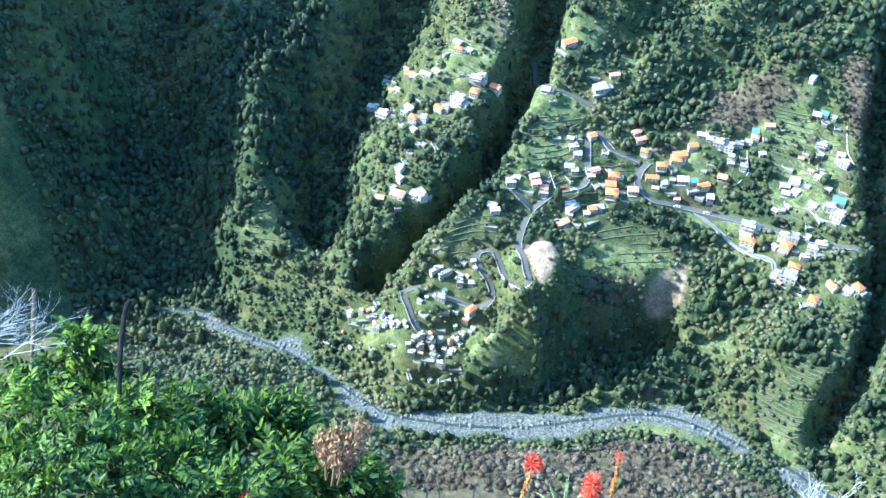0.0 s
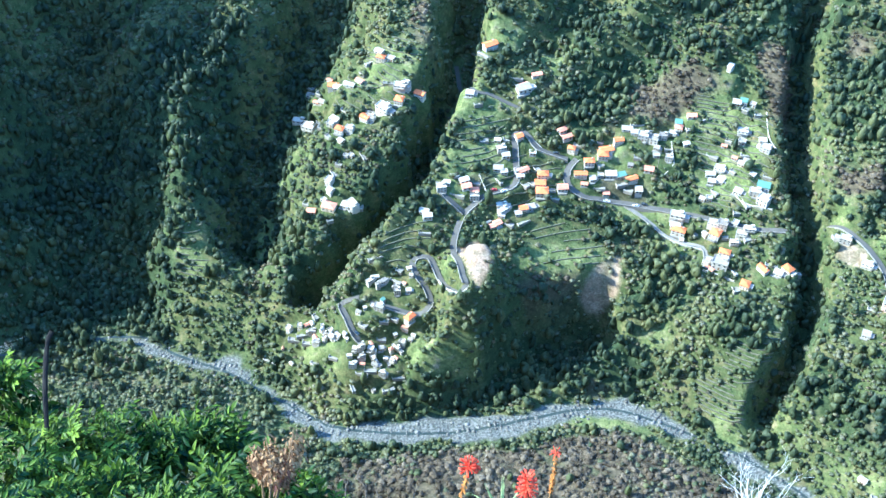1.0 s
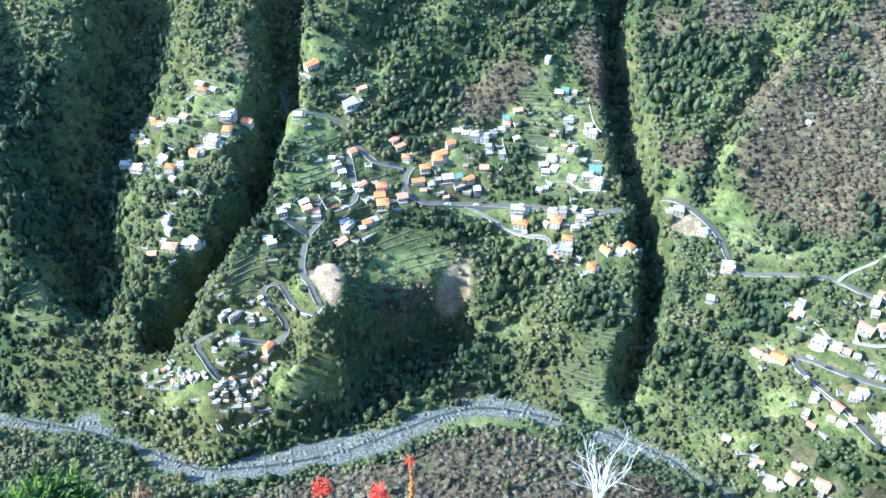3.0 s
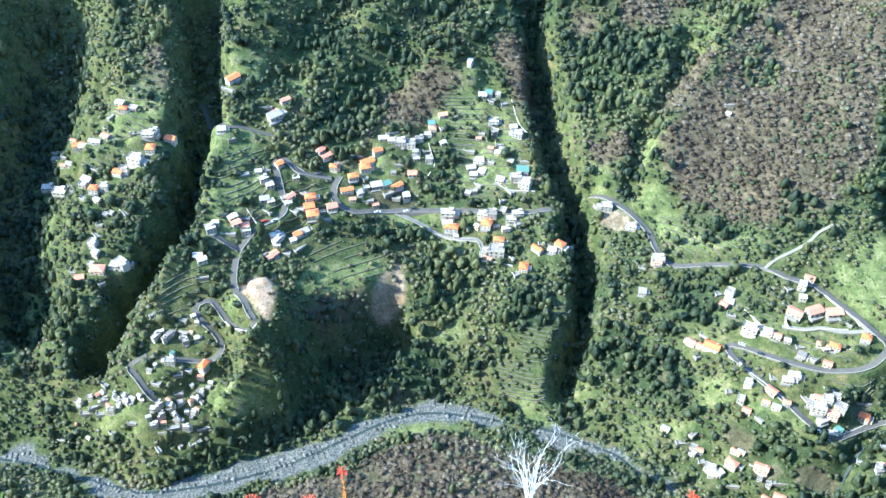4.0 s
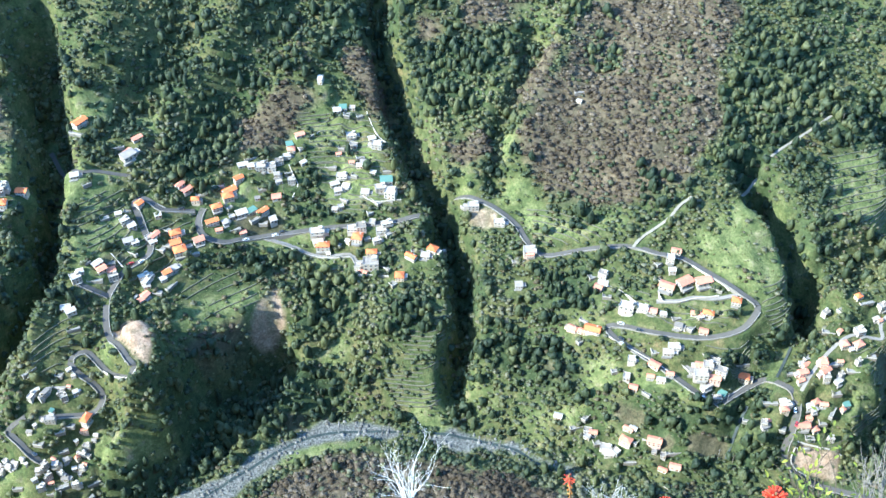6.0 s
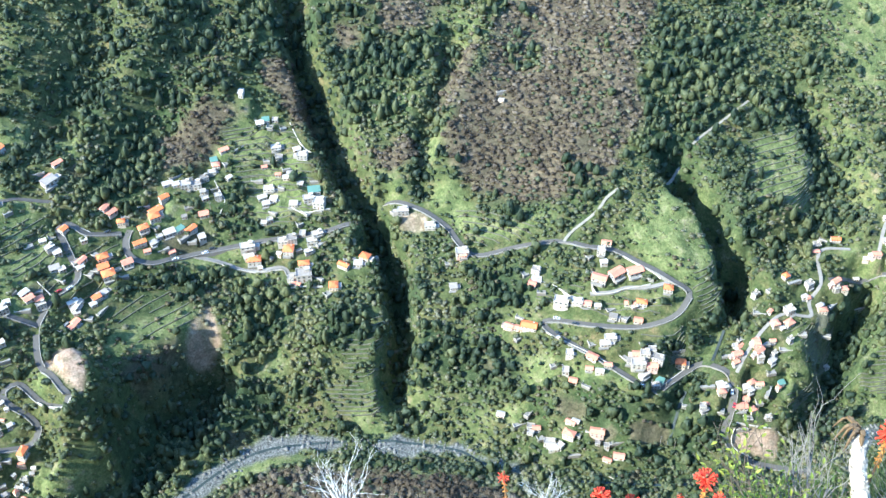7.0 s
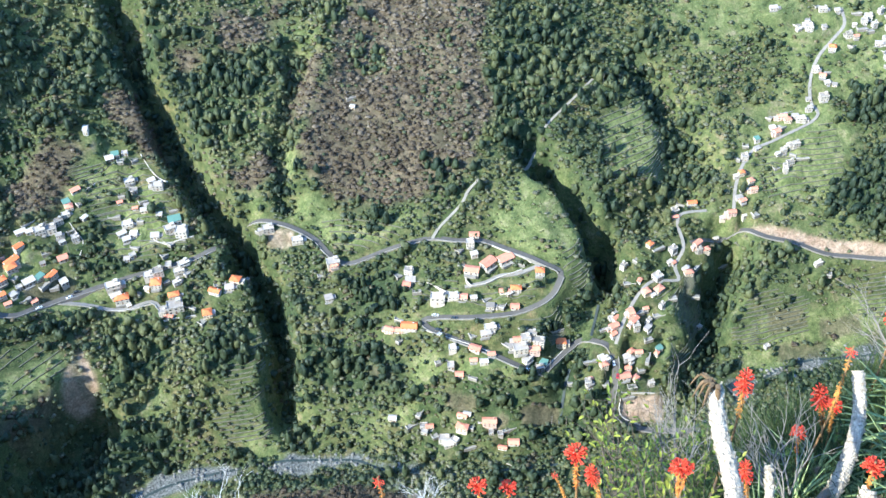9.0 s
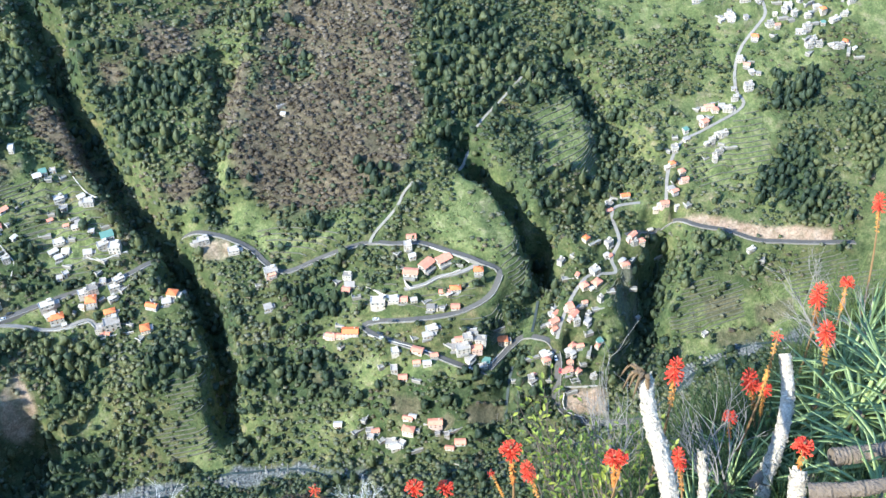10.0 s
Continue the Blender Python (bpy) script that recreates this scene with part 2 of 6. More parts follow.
HOUSES["upper_terraces"] = ("M T W Ws W Os Ws W W W W T W W WB Ws Ws Ws Ws W W Ws Ws Ws Ws Ws", [(-15, 620), (-2, 608), (2, 592), (3, 585), (18, 582), (-7, 581), (9, 574), (-6, 569), (-11, 565), (-4, 562), (-9, 559), (22, 561), (8, 555), (18, 556), (24, 551), (-12, 548), (14, 566), (1, 575), (-8, 549), (75, 537), (90, 525), (149, 586), (-6, 606), (4, 608), (15, 588), (6, 572)])
HOUSES["roadside_houses"] = ("W O Ws O W W W W O WB W O O O Ws W Ws Ws Ws W", [(-24, 535), (-21, 528), (-24, 531), (1, 528), (4, 534), (-2, 534), (16, 531), (20, 534), (9, 518), (8, 511), (0, 511), (25, 501), (33, 511), (47, 515), (-18, 524), (13, 525), (-5, 529), (11, 537), (3, 508), (42, 511)])
HOUSES["east_village"] = ("W W R W W Ws R W W RB RB RB WB W R W O O Ws W Rs O R Rs W Rs R W R W W Ws Rs Ws Ws", [(97, 486), (106, 503), (106, 501), (146, 474), (147, 479), (143, 472), (192, 484), (187, 478), (187, 472), (182, 463), (193, 464), (204, 463), (157, 456), (166, 453), (171, 451), (177, 448), (220, 447), (203, 444), (198, 443), (185, 441), (199, 436), (136, 450), (125, 455), (130, 452), (155, 427), (167, 421), (164, 416), (169, 412), (175, 415), (176, 426), (180, 429), (151, 420), (154, 414), (164, 456), (196, 445)])
HOUSES["bend_houses"] = ("W W R W W T W R O W W Ws R W R R Rs Ws Rs W Ws Ws Ws Ws Ws Ws", [(192, 411), (197, 415), (200, 409), (195, 407), (204, 411), (204, 404), (200, 401), (193, 417), (220, 414), (189, 414), (202, 417), (111, 414), (130, 402), (136, 393), (147, 392), (163, 389), (149, 397), (167, 382), (173, 376), (137, 389), (166, 376), (141, 389), (127, 404), (152, 397), (126, 400), (162, 384)])
HOUSES["river_village"] = ("W WB R R W R R R W W R R R T R R R W R W RB W R Rs W W W W R R Ws Ws W Ws Rs W W R W Ws R Ws R W", [(305, 437), (292, 429), (289, 421), (307, 436), (286, 411), (276, 413), (265, 407), (265, 413), (265, 404), (275, 406), (257, 415), (252, 408), (250, 404), (276, 393), (273, 390), (258, 395), (262, 393), (254, 393), (253, 389), (256, 391), (248, 384), (264, 378), (255, 382), (228, 388), (225, 386), (225, 384), (238, 396), (239, 393), (237, 390), (313, 427), (318, 413), (350, 384), (278, 447), (279, 447), (280, 430), (313, 431), (327, 439), (332, 439), (399, 411), (255, 417), (280, 421), (284, 419), (265, 411), (272, 402)])
HOUSES["lane_village"] = ("R R W W R W W W W W W W W O R R W R W R Ws O W O R W Ws T Ws WB R W W Ws W Ws Ws Ws", [(424, 499), (413, 494), (431, 501), (442, 501), (422, 503), (412, 498), (420, 481), (417, 484), (406, 480), (411, 481), (411, 472), (405, 468), (384, 485), (376, 475), (380, 469), (378, 462), (372, 475), (368, 458), (366, 451), (358, 454), (353, 456), (340, 473), (328, 473), (296, 448), (327, 442), (310, 443), (395, 488), (398, 494), (367, 461), (454, 504), (461, 518), (462, 513), (459, 524), (466, 510), (433, 497), (445, 508), (347, 451), (322, 464)])
HOUSES["high_village"] = ("O O W W W W W R W O W W W W T W W W W W W W W W W W W W W W Ws", [(537, 508), (476, 532), (468, 553), (460, 551), (483, 558), (478, 547), (492, 537), (496, 534), (499, 542), (534, 533), (532, 538), (522, 545), (516, 526), (516, 518), (529, 525), (526, 510), (510, 514), (509, 525), (558, 532), (549, 526), (531, 506), (512, 545), (507, 542), (450, 569), (512, 537), (539, 525), (467, 549), (493, 555), (521, 533), (517, 512), (540, 501)])
HOUSES["old_hamlet"] = ("W W W W W Ws T WB OB R W Ws Ws Ws Ws W W Ws", [(-187, 430), (-180, 433), (-172, 433), (-165, 441), (-164, 433), (-168, 445), (-177, 424), (-177, 418), (-158, 419), (-160, 416), (-154, 414), (-165, 412), (-188, 412), (-185, 415), (-168, 437), (-170, 430), (-182, 429), (-185, 434)])
HOUSES["stone_hamlet"] = ("W W W W W W W W W W W W W W W W W W W W Ws W Ws Rs Ws W W W Ws Ws Ws W Ws Ws W Ws Ws R Ws Ws Ws Ws Ws", [(-216, 406), (-214, 401), (-208, 402), (-202, 402), (-196, 399), (-223, 403), (-230, 402), (-208, 394), (-204, 397), (-200, 398), (-192, 400), (-183, 387), (-186, 391), (-179, 394), (-180, 397), (-175, 398), (-170, 402), (-173, 396), (-162, 406), (-159, 409), (-160, 400), (-165, 390), (-168, 383), (-231, 393), (-223, 387), (-162, 399), (-166, 399), (-171, 394), (-155, 411), (-219, 405), (-211, 398), (-205, 400), (-176, 401), (-182, 390), (-184, 395), (-168, 394), (-198, 401), (-164, 403), (-190, 398), (-209, 405), (-178, 391), (-163, 396), (-158, 404)])
# thick woods; the first two are added to deepen shade in the valley
WOODS = [
    [(-105, 447), (-57, 478), (-57, 469), (-83, 418), (-106, 397), (-108, 429)],
    [(-500, 457), (-340, 577), (-310, 507), (-312, 403), (-366, 360), (-428, 316)],
    [(-109, 600), (-76, 626), (-67, 587), (-92, 559), (-116, 568)],
    [(-129, 641), (-94, 645), (-93, 618), (-113, 598), (-130, 627)],
    [(159, 622), (172, 627), (185, 614), (179, 604), (161, 606)],
    [(127, 538), (151, 528), (146, 518), (127, 526)],
    [(178, 540), (197, 528), (199, 515), (187, 508), (175, 523)],
    [(-11, 670), (54, 666), (33, 650), (-8, 636)],
    [(50, 638), (119, 642), (108, 618), (84, 614), (76, 591), (50, 604)],
    [(237, 567), (269, 611), (286, 586), (263, 538), (241, 533), (216, 518), (224, 544)],
    [(71, 475), (113, 457), (129, 435), (121, 428), (93, 435), (71, 450)],
    [(107, 491), (140, 490), (143, 463), (122, 463), (108, 473)],
    [(8, 476), (41, 492), (45, 466), (20, 465)],
    [(155, 404), (190, 400), (194, 392), (165, 391)],
    [(-116, 433), (-95, 459), (-106, 407), (-120, 390), (-117, 417)],
    [(-69, 522), (-44, 528), (-40, 517), (-64, 508)],
    [(-40, 518), (-5, 513), (-1, 493), (-14, 477), (-39, 481)],
    [(-57, 469), (-13, 456), (-20, 442), (-67, 422), (-78, 433)],
    [(-38, 550), (-17, 554), (-13, 541), (-34, 538)],
    [(130, 523), (147, 522), (150, 510), (133, 513)],
    [(37, 528), (67, 544), (66, 514), (45, 498)],
    [(57, 539), (82, 484), (72, 471), (54, 479)],
    [(-216, 480), (-200, 495), (-216, 466), (-226, 444)],
    [(-96, 470), (-70, 476), (-83, 463), (-104, 454)],
    [(-288, 487), (-246, 467), (-228, 439), (-242, 419), (-284, 463)],
    [(203, 400), (226, 398), (207, 384), (194, 388)],
    [(259, 599), (322, 608), (315, 568), (276, 541), (257, 528), (230, 523), (229, 544)],
    [(311, 561), (346, 567), (358, 525), (346, 491), (326, 483), (342, 521), (323, 542), (301, 542)],
    [(260, 528), (280, 500), (294, 478), (280, 471), (271, 490), (264, 510)],
    [(432, 457), (481, 463), (481, 435), (471, 404), (435, 418), (417, 440)],
    [(475, 504), (508, 496), (502, 473), (466, 482)],
    [(506, 471), (538, 458), (507, 413), (486, 421)],
    [(334, 437), (361, 438), (400, 419), (390, 409), (343, 408), (326, 397), (302, 385), (319, 415)],
    [(207, 403), (224, 391), (224, 369), (212, 390)],
    [(199, 426), (220, 423), (218, 416), (199, 419)],
    [(349, 583), (378, 580), (365, 565), (348, 572)],
    [(209, 390), (227, 373), (216, 353), (198, 362)],
    [(-122, 584), (-93, 625), (-70, 592), (-89, 569), (-112, 569)],
    [(-310, 579), (-295, 593), (-288, 570), (-303, 555)],
    [(-300, 539), (-263, 502), (-249, 472), (-277, 494)],
    [(-233, 459), (-217, 490), (-196, 506), (-207, 481)],
    [(-201, 357), (-107, 414), (-108, 396), (-148, 372), (-177, 354)],
]

# ---- plan: plants at the lookout's edge ----
BUSH_LOBES = [(-2.695, 1.707, 556.151, 0.324), (-2.826, 2.207, 556.103, 0.127), (-2.405, 1.943, 556.09, 0.252), (-2.309, 2.126, 556.009, 0.208), (-2.077, 2.228, 555.951, 0.184), (-1.975, 2.34, 555.969, 0.122), (-2.071, 1.822, 556.103, 0.265), (-2.375, 1.529, 556.252, 0.338), (-1.719, 2.038, 556.061, 0.196), (-1.54, 2.129, 556.046, 0.127), (-1.391, 2.129, 555.999, 0.097), (-3.072, 1.646, 556.124, 0.275), (-2.908, 2.025, 556.058, 0.127), (-2.663, 2.157, 555.971, 0.115), (-1.782, 1.781, 556.194, 0.22), (-1.866, 2.332, 555.919, 0.11)]
# aloe flowers: place, size, lean, sort
ALOES = [
    (-0.768, 2.084, 556.705, 0.85, 0.35, 0),
    (-0.531, 1.906, 556.989, 0.85, -0.1, 1),
    (-0.563, 2.625, 556.145, 0.85, 0.12, 2),
    (-1.74, 1.776, 556.293, 0.7, 0.0, 0),
    (0.745, 2.368, 556.494, 0.8, 0.0, 2),
    (1.475, 2.234, 556.457, 1.0, -0.05, 0),
    (1.506, 2.158, 556.42, 0.72, -0.3, 1),
    (1.407, 2.261, 556.328, 0.5, -0.5, 2),
    (1.872, 2.126, 556.302, 0.95, -0.15, 0),
    (1.101, 2.287, 556.38, 0.85, 0.0, 0),
    (1.228, 2.292, 556.294, 0.8, 0.3, 0),
    (2.459, 2.548, 556.094, 1.05, 0.15, 1),
    (2.167, 2.096, 556.176, 0.8, 0.0, 1),
    (2.756, 2.458, 555.686, 0.85, -0.1, 0),
    (3.087, 2.714, 555.515, 1.15, -0.35, 1),
    (3.123, 2.64, 555.494, 0.9, 0.0, 0),
    (3.013, 2.548, 556.041, 1.0, 0.5, 2),
    (3.659, 2.944, 555.656, 1.15, 0.2, 1),
    (3.78, 2.896, 555.722, 0.9, 0.0, 0),
    (3.296, 2.526, 555.955, 1.1, -0.3, 1),
    (2.77, 2.023, 555.973, 1.1, 0.1, 0),
    (4.147, 3.156, 555.937, 0.9, -0.05, 1),
    (1.901, 2.114, 556.308, 0.6, 0.3, 0),
]
TRUNK_LINES = [
    ([(2.073, 2.263, 556.55), (2.012, 2.123, 556.493), (1.978, 1.991, 556.461), (1.924, 1.83, 556.408), (1.864, 1.636, 556.285)], 0.03),
    ([(3.062, 2.523, 555.922), (3.017, 2.406, 555.82), (2.92, 2.29, 555.756), (2.82, 2.2, 555.71), (2.708, 2.119, 555.666), (2.533, 1.934, 555.545)], 0.031),
    ([(2.294, 2.113, 556.126), (2.248, 2.012, 556.047), (2.149, 1.856, 555.921)], 0.018),
    ([(2.623, 1.891, 556.071), (2.574, 1.82, 556.008), (2.478, 1.667, 555.885)], 0.036),
    ([(3.434, 1.894, 555.85), (3.121, 1.909, 555.891), (2.897, 1.97, 555.899)], 0.034),
    ([(2.958, 1.614, 556.164), (2.728, 1.672, 556.162), (2.574, 1.773, 556.111)], 0.03),
    ([(2.587, 2.07, 555.761), (2.741, 2.168, 555.647), (2.92, 2.278, 555.556)], 0.022),
]
ROSETTES = [(3.379, 2.276, 555.731, 0.5), (3.663, 2.373, 555.729, 0.55), (3.247, 1.938, 555.864, 0.5), (3.705, 2.683, 555.383, 0.42), (3.429, 2.562, 555.386, 0.4), (2.929, 2.444, 555.393, 0.3), (2.863, 2.095, 555.556, 0.3), (2.561, 2.18, 555.677, 0.28), (3.974, 2.839, 555.408, 0.4), (3.254, 2.296, 555.519, 0.34), (2.972, 2.094, 555.623, 0.3), (2.228, 2.004, 555.91, 0.28), (2.975, 1.727, 555.967, 0.4), (3.582, 2.114, 555.802, 0.5), (-0.595, 1.867, 556.853, 0.16)]
TUFTS = [(3.094, 2.797, 555.304, 0.28), (3.235, 2.723, 555.217, 0.3), (3.749, 2.955, 555.028, 0.34), (3.899, 2.93, 555.123, 0.3), (2.634, 2.395, 555.581, 0.28), (2.631, 2.158, 555.705, 0.3), (2.674, 1.989, 555.771, 0.28), (2.374, 2.206, 555.842, 0.24), (2.047, 2.199, 555.928, 0.22), (1.932, 2.232, 555.896, 0.22), (2.747, 1.846, 555.872, 0.3), (2.816, 1.609, 556.065, 0.3), (3.149, 2.067, 555.595, 0.3), (4.438, 3.212, 555.165, 0.32), (4.232, 3.198, 554.984, 0.3), (2.034, 2.054, 555.966, 0.22), (1.795, 2.274, 555.865, 0.2), (2.873, 2.58, 555.307, 0.4), (2.986, 2.452, 555.303, 0.4), (3.235, 2.484, 555.214, 0.42), (3.161, 2.18, 555.4, 0.42), (3.502, 2.318, 555.306, 0.45), (2.552, 2.114, 555.639, 0.36), (3.008, 1.802, 555.765, 0.4), (3.285, 2.711, 555.11, 0.35), (2.251, 2.717, 555.078, 0.39), (2.261, 2.65, 555.209, 0.28), (2.366, 2.65, 555.134, 0.27), (2.421, 2.615, 555.18, 0.27), (2.516, 2.731, 555.057, 0.28), (2.487, 2.598, 555.181, 0.4), (2.627, 2.667, 555.026, 0.32), (2.649, 2.55, 555.238, 0.32), (2.662, 2.562, 555.248, 0.38), (2.707, 2.466, 555.328, 0.3), (2.804, 2.564, 555.333, 0.38), (2.999, 2.711, 555.17, 0.34), (3.037, 2.566, 555.126, 0.35), (2.947, 2.375, 555.18, 0.27), (3.019, 2.386, 555.024, 0.39), (3.097, 2.412, 555.131, 0.35), (3.169, 2.399, 555.243, 0.36), (3.167, 2.287, 555.033, 0.27), (3.18, 2.179, 555.135, 0.27), (3.479, 2.544, 555.361, 0.35), (3.41, 2.469, 555.449, 0.34), (3.221, 2.045, 555.327, 0.26), (3.639, 2.515, 555.512, 0.28), (3.484, 2.143, 555.208, 0.34)]
LEAFY_TWIGS = [((1.729, 2.16, 555.897), (1.728, 2.707, 556.243)), ((1.77, 2.138, 555.901), (1.787, 2.532, 556.144)), ((1.749, 2.066, 555.974), (1.807, 2.328, 556.147)), ((1.78, 2.028, 555.967), (1.947, 2.382, 556.115)), ((1.659, 2.175, 555.881), (1.708, 2.532, 556.113)), ((1.94, 2.022, 555.909), (2.097, 2.345, 556.035)), ((1.838, 1.996, 555.973), (1.903, 2.192, 556.106))]
DARK_SHRUBS = [((2.08, 2.706, 554.783), (2.098, 2.844, 555.008)), ((2.244, 2.648, 554.66), (2.235, 2.75, 555.053)), ((2.27, 2.633, 554.892), (2.46, 2.874, 555.026)), ((2.43, 2.596, 554.9), (2.582, 2.837, 555.042)), ((2.591, 2.632, 554.865), (2.617, 2.711, 555.241)), ((2.71, 2.662, 554.795), (2.722, 2.701, 555.243)), ((2.767, 2.478, 554.753), (2.796, 2.545, 555.152)), ((2.752, 2.374, 555.002), (2.796, 2.548, 555.294)), ((2.794, 2.314, 554.944), (2.866, 2.471, 555.178)), ((3.028, 2.361, 555.035), (3.043, 2.519, 555.331)), ((2.975, 2.178, 554.961), (3.026, 2.332, 555.289)), ((3.204, 2.356, 554.981), (3.184, 2.419, 555.343)), ((3.141, 2.15, 555.164), (3.371, 2.428, 555.226)), ((3.152, 1.912, 555.08), (3.332, 2.195, 555.155)), ((3.317, 1.946, 554.933), (3.316, 2.016, 555.288))]
GREY_TWIGS = [((2.429, 2.125, 555.703), (2.413, 2.506, 555.91)), ((2.468, 2.147, 555.735), (2.53, 2.467, 555.951)), ((2.427, 2.172, 555.727), (2.675, 2.39, 555.858)), ((2.54, 2.193, 555.673), (2.799, 2.479, 555.855)), ((1.962, 2.161, 555.991), (1.958, 2.595, 556.132)), ((1.953, 2.144, 555.979), (2.037, 2.487, 556.096)), ((3.587, 2.689, 555.437), (3.449, 3.043, 555.565)), ((3.682, 2.755, 555.409), (3.593, 3.09, 555.563)), ((3.714, 2.758, 555.435), (3.655, 2.938, 555.505)), ((3.718, 2.502, 555.566), (3.651, 2.816, 555.708)), ((2.245, 2.149, 555.871), (2.234, 2.379, 555.996)), ((1.914, 2.166, 555.974), (2.113, 2.351, 556.174))]
WHITE_SHRUBS = [((0.151, 2.151, 556.644), (0.143, 2.359, 556.787), 0.8), ((0.877, 2.265, 556.318), (0.916, 2.392, 556.409), 0.5), ((-3.086, 1.739, 556.448), (-2.898, 2.242, 556.52), 1.0), ((-3.079, 1.724, 556.434), (-2.751, 2.202, 556.387), 1.0)]
CHARRED = [[(-2.419, 1.956, 556.333), (-2.464, 2.05, 556.414), (-2.495, 2.132, 556.482), (-2.513, 2.2, 556.538), (-2.512, 2.235, 556.559)], [(-3.052, 2.075, 555.919), (-3.148, 2.285, 556.106), (-3.184, 2.364, 556.181)]]
PLUMES = [((-1.512, 1.962, 556.303), (-1.62, 2.091, 556.416), (-1.661, 1.983, 556.37)), ((-1.471, 1.933, 556.332), (-1.558, 2.115, 556.468), (-1.591, 1.969, 556.395)), ((-1.453, 1.943, 556.331), (-1.473, 2.18, 556.477), (-1.543, 2.012, 556.402)), ((-1.453, 1.943, 556.331), (-1.494, 2.104, 556.437), (-1.549, 1.952, 556.37))]
BARE_STEMS = [[(-1.222, 2.058, 556.032), (-1.289, 2.189, 556.122), (-1.293, 2.227, 556.146)], [(-1.162, 2.085, 556.032), (-1.217, 2.222, 556.122), (-1.262, 2.251, 556.151), (-1.261, 2.286, 556.172), (-1.236, 2.301, 556.174)], [(-1.102, 2.112, 556.033), (-1.158, 2.208, 556.099), (-1.192, 2.257, 556.136)], [(-1.018, 2.208, 556.068), (-1.036, 2.276, 556.112), (-1.028, 2.307, 556.129)]]

# ---- plan: garden walls, parked cars, poles, single trees ----
GARDEN_WALLS = [
    ([(177.0, 462.1), (178.0, 455.4), (188.2, 453.0), (194.8, 454.3), (211.2, 453.5)], 2.2),
    ([(154.6, 468.5), (159.6, 463.7), (165.1, 457.7)], 1.6),
    ([(142.3, 445.3), (157.3, 432.2), (178.0, 414.5)], 1.4),
    ([(199.7, 473.8), (209.6, 463.8), (218.1, 455.8)], 1.6),
    ([(-148.6, 442.2), (-140.6, 433.6), (-130.6, 427.1), (-127.3, 431.3)], 2.6),
    ([(-40.7, 528.0), (-29.1, 523.1), (-18.3, 520.4), (-4.0, 519.9)], 1.6),
    ([(-0.9, 505.6), (18.4, 503.1)], 2.0),
    ([(13.2, 606.1), (15.9, 596.4), (19.8, 589.0), (24.5, 584.8)], 1.2),
    ([(5.1, 554.8), (13.1, 548.1), (30.3, 547.5)], 1.6),
    ([(-146.6, 514.1), (-139.1, 506.7)], 1.2),
    ([(243.5, 376.9), (238.7, 368.9), (250.3, 363.1)], 1.4),
    ([(243.5, 376.9), (270.5, 371.3)], 1.4),
    ([(-39.1, 576.2), (-34.2, 564.0), (-38.3, 556.4)], 1.2),
    ([(-123.9, 550.9), (-116.0, 547.8)], 0.9),
    ([(201.4, 399.6), (225.6, 413.6)], 1.2),
]
CARS = [(149.6, 447.4), (152.2, 443.2), (154.5, 440.6), (163.8, 444.8), (249.5, 388.8), (244.1, 385.9), (-51.0, 536.2), (-46.1, 537.1), (-68.6, 532.6), (-107.3, 547.8), (-131.4, 512.9), (-135.4, 509.7), (192.4, 401.5), (-185.2, 402.6)]
POLES = [(312.6, 553.6), (206.4, 374.9), (199.1, 379.3), (197.4, 400.5), (-43.4, 558.2), (206.3, 399.7)]
LONE_TREES = [(-88.6, 558.1), (-76.6, 549.2), (-59.3, 545.1), (-37.9, 548.5), (-31.1, 557.4), (-120.3, 541.2), (-135.6, 537.1), (-144.8, 546.2), (-158.5, 531.0), (-161.7, 503.6), (-113.2, 517.0), (-102.8, 515.6), (-54.7, 561.1), (-23.3, 564.1), (-5.4, 543.5), (23.2, 542.2), (35.6, 551.6), (-58.3, 525.2), (193.1, 483.0), (208.6, 443.7), (178.9, 449.8), (196.2, 444.9), (214.5, 440.0), (162.0, 453.8), (173.0, 433.7), (151.3, 433.8), (206.3, 417.3), (227.6, 418.9), (197.3, 420.8), (109.9, 508.6), (93.3, 518.5), (-155.0, 441.2), (-138.6, 439.2), (-158.5, 447.2), (-176.6, 410.3), (-161.7, 407.5), (-135.1, 410.7), (12.1, 562.7), (-13.7, 581.7), (-3.0, 593.0)]
# ---- the lie of the land: plan in metres, the camera's cliff at the origin ----
def seg_dist(px, py, line):
    """Distance to a polyline, the way along it, and the side (left positive)."""
    best = np.full(px.shape, 1e9)
    along, side, run = np.zeros(px.shape), np.zeros(px.shape), 0.0
    for (ax, ay), (bx, by) in zip(line[:-1], line[1:]):
        dx, dy = bx - ax, by - ay
        ll = math.hypot(dx, dy)
        u = np.clip(((px - ax) * dx + (py - ay) * dy) / ll ** 2, 0, 1)
        d = np.hypot(px - ax - u * dx, py - ay - u * dy)
        cr = dx * (py - ay) - dy * (px - ax)
        m = d < best
        best, along, side = np.where(m, d, best), np.where(m, run + u * ll, along), np.where(m, np.sign(cr), side)
        run += ll
    return best, along, side


def inside(px, py, poly):
    """Signed distance to a polygon's edge, positive inside."""
    d = seg_dist(px, py, list(poly) + [poly[0]])[0]
    hit = np.zeros(px.shape, bool)
    for (ax, ay), (bx, by) in zip(poly, list(poly[1:]) + [poly[0]]):
        cond = (ay > py) != (by > py)
        hit ^= cond & (px < (bx - ax) * (py - ay) / (by - ay + 1e-9) + ax)
    return np.where(hit, d, -d)


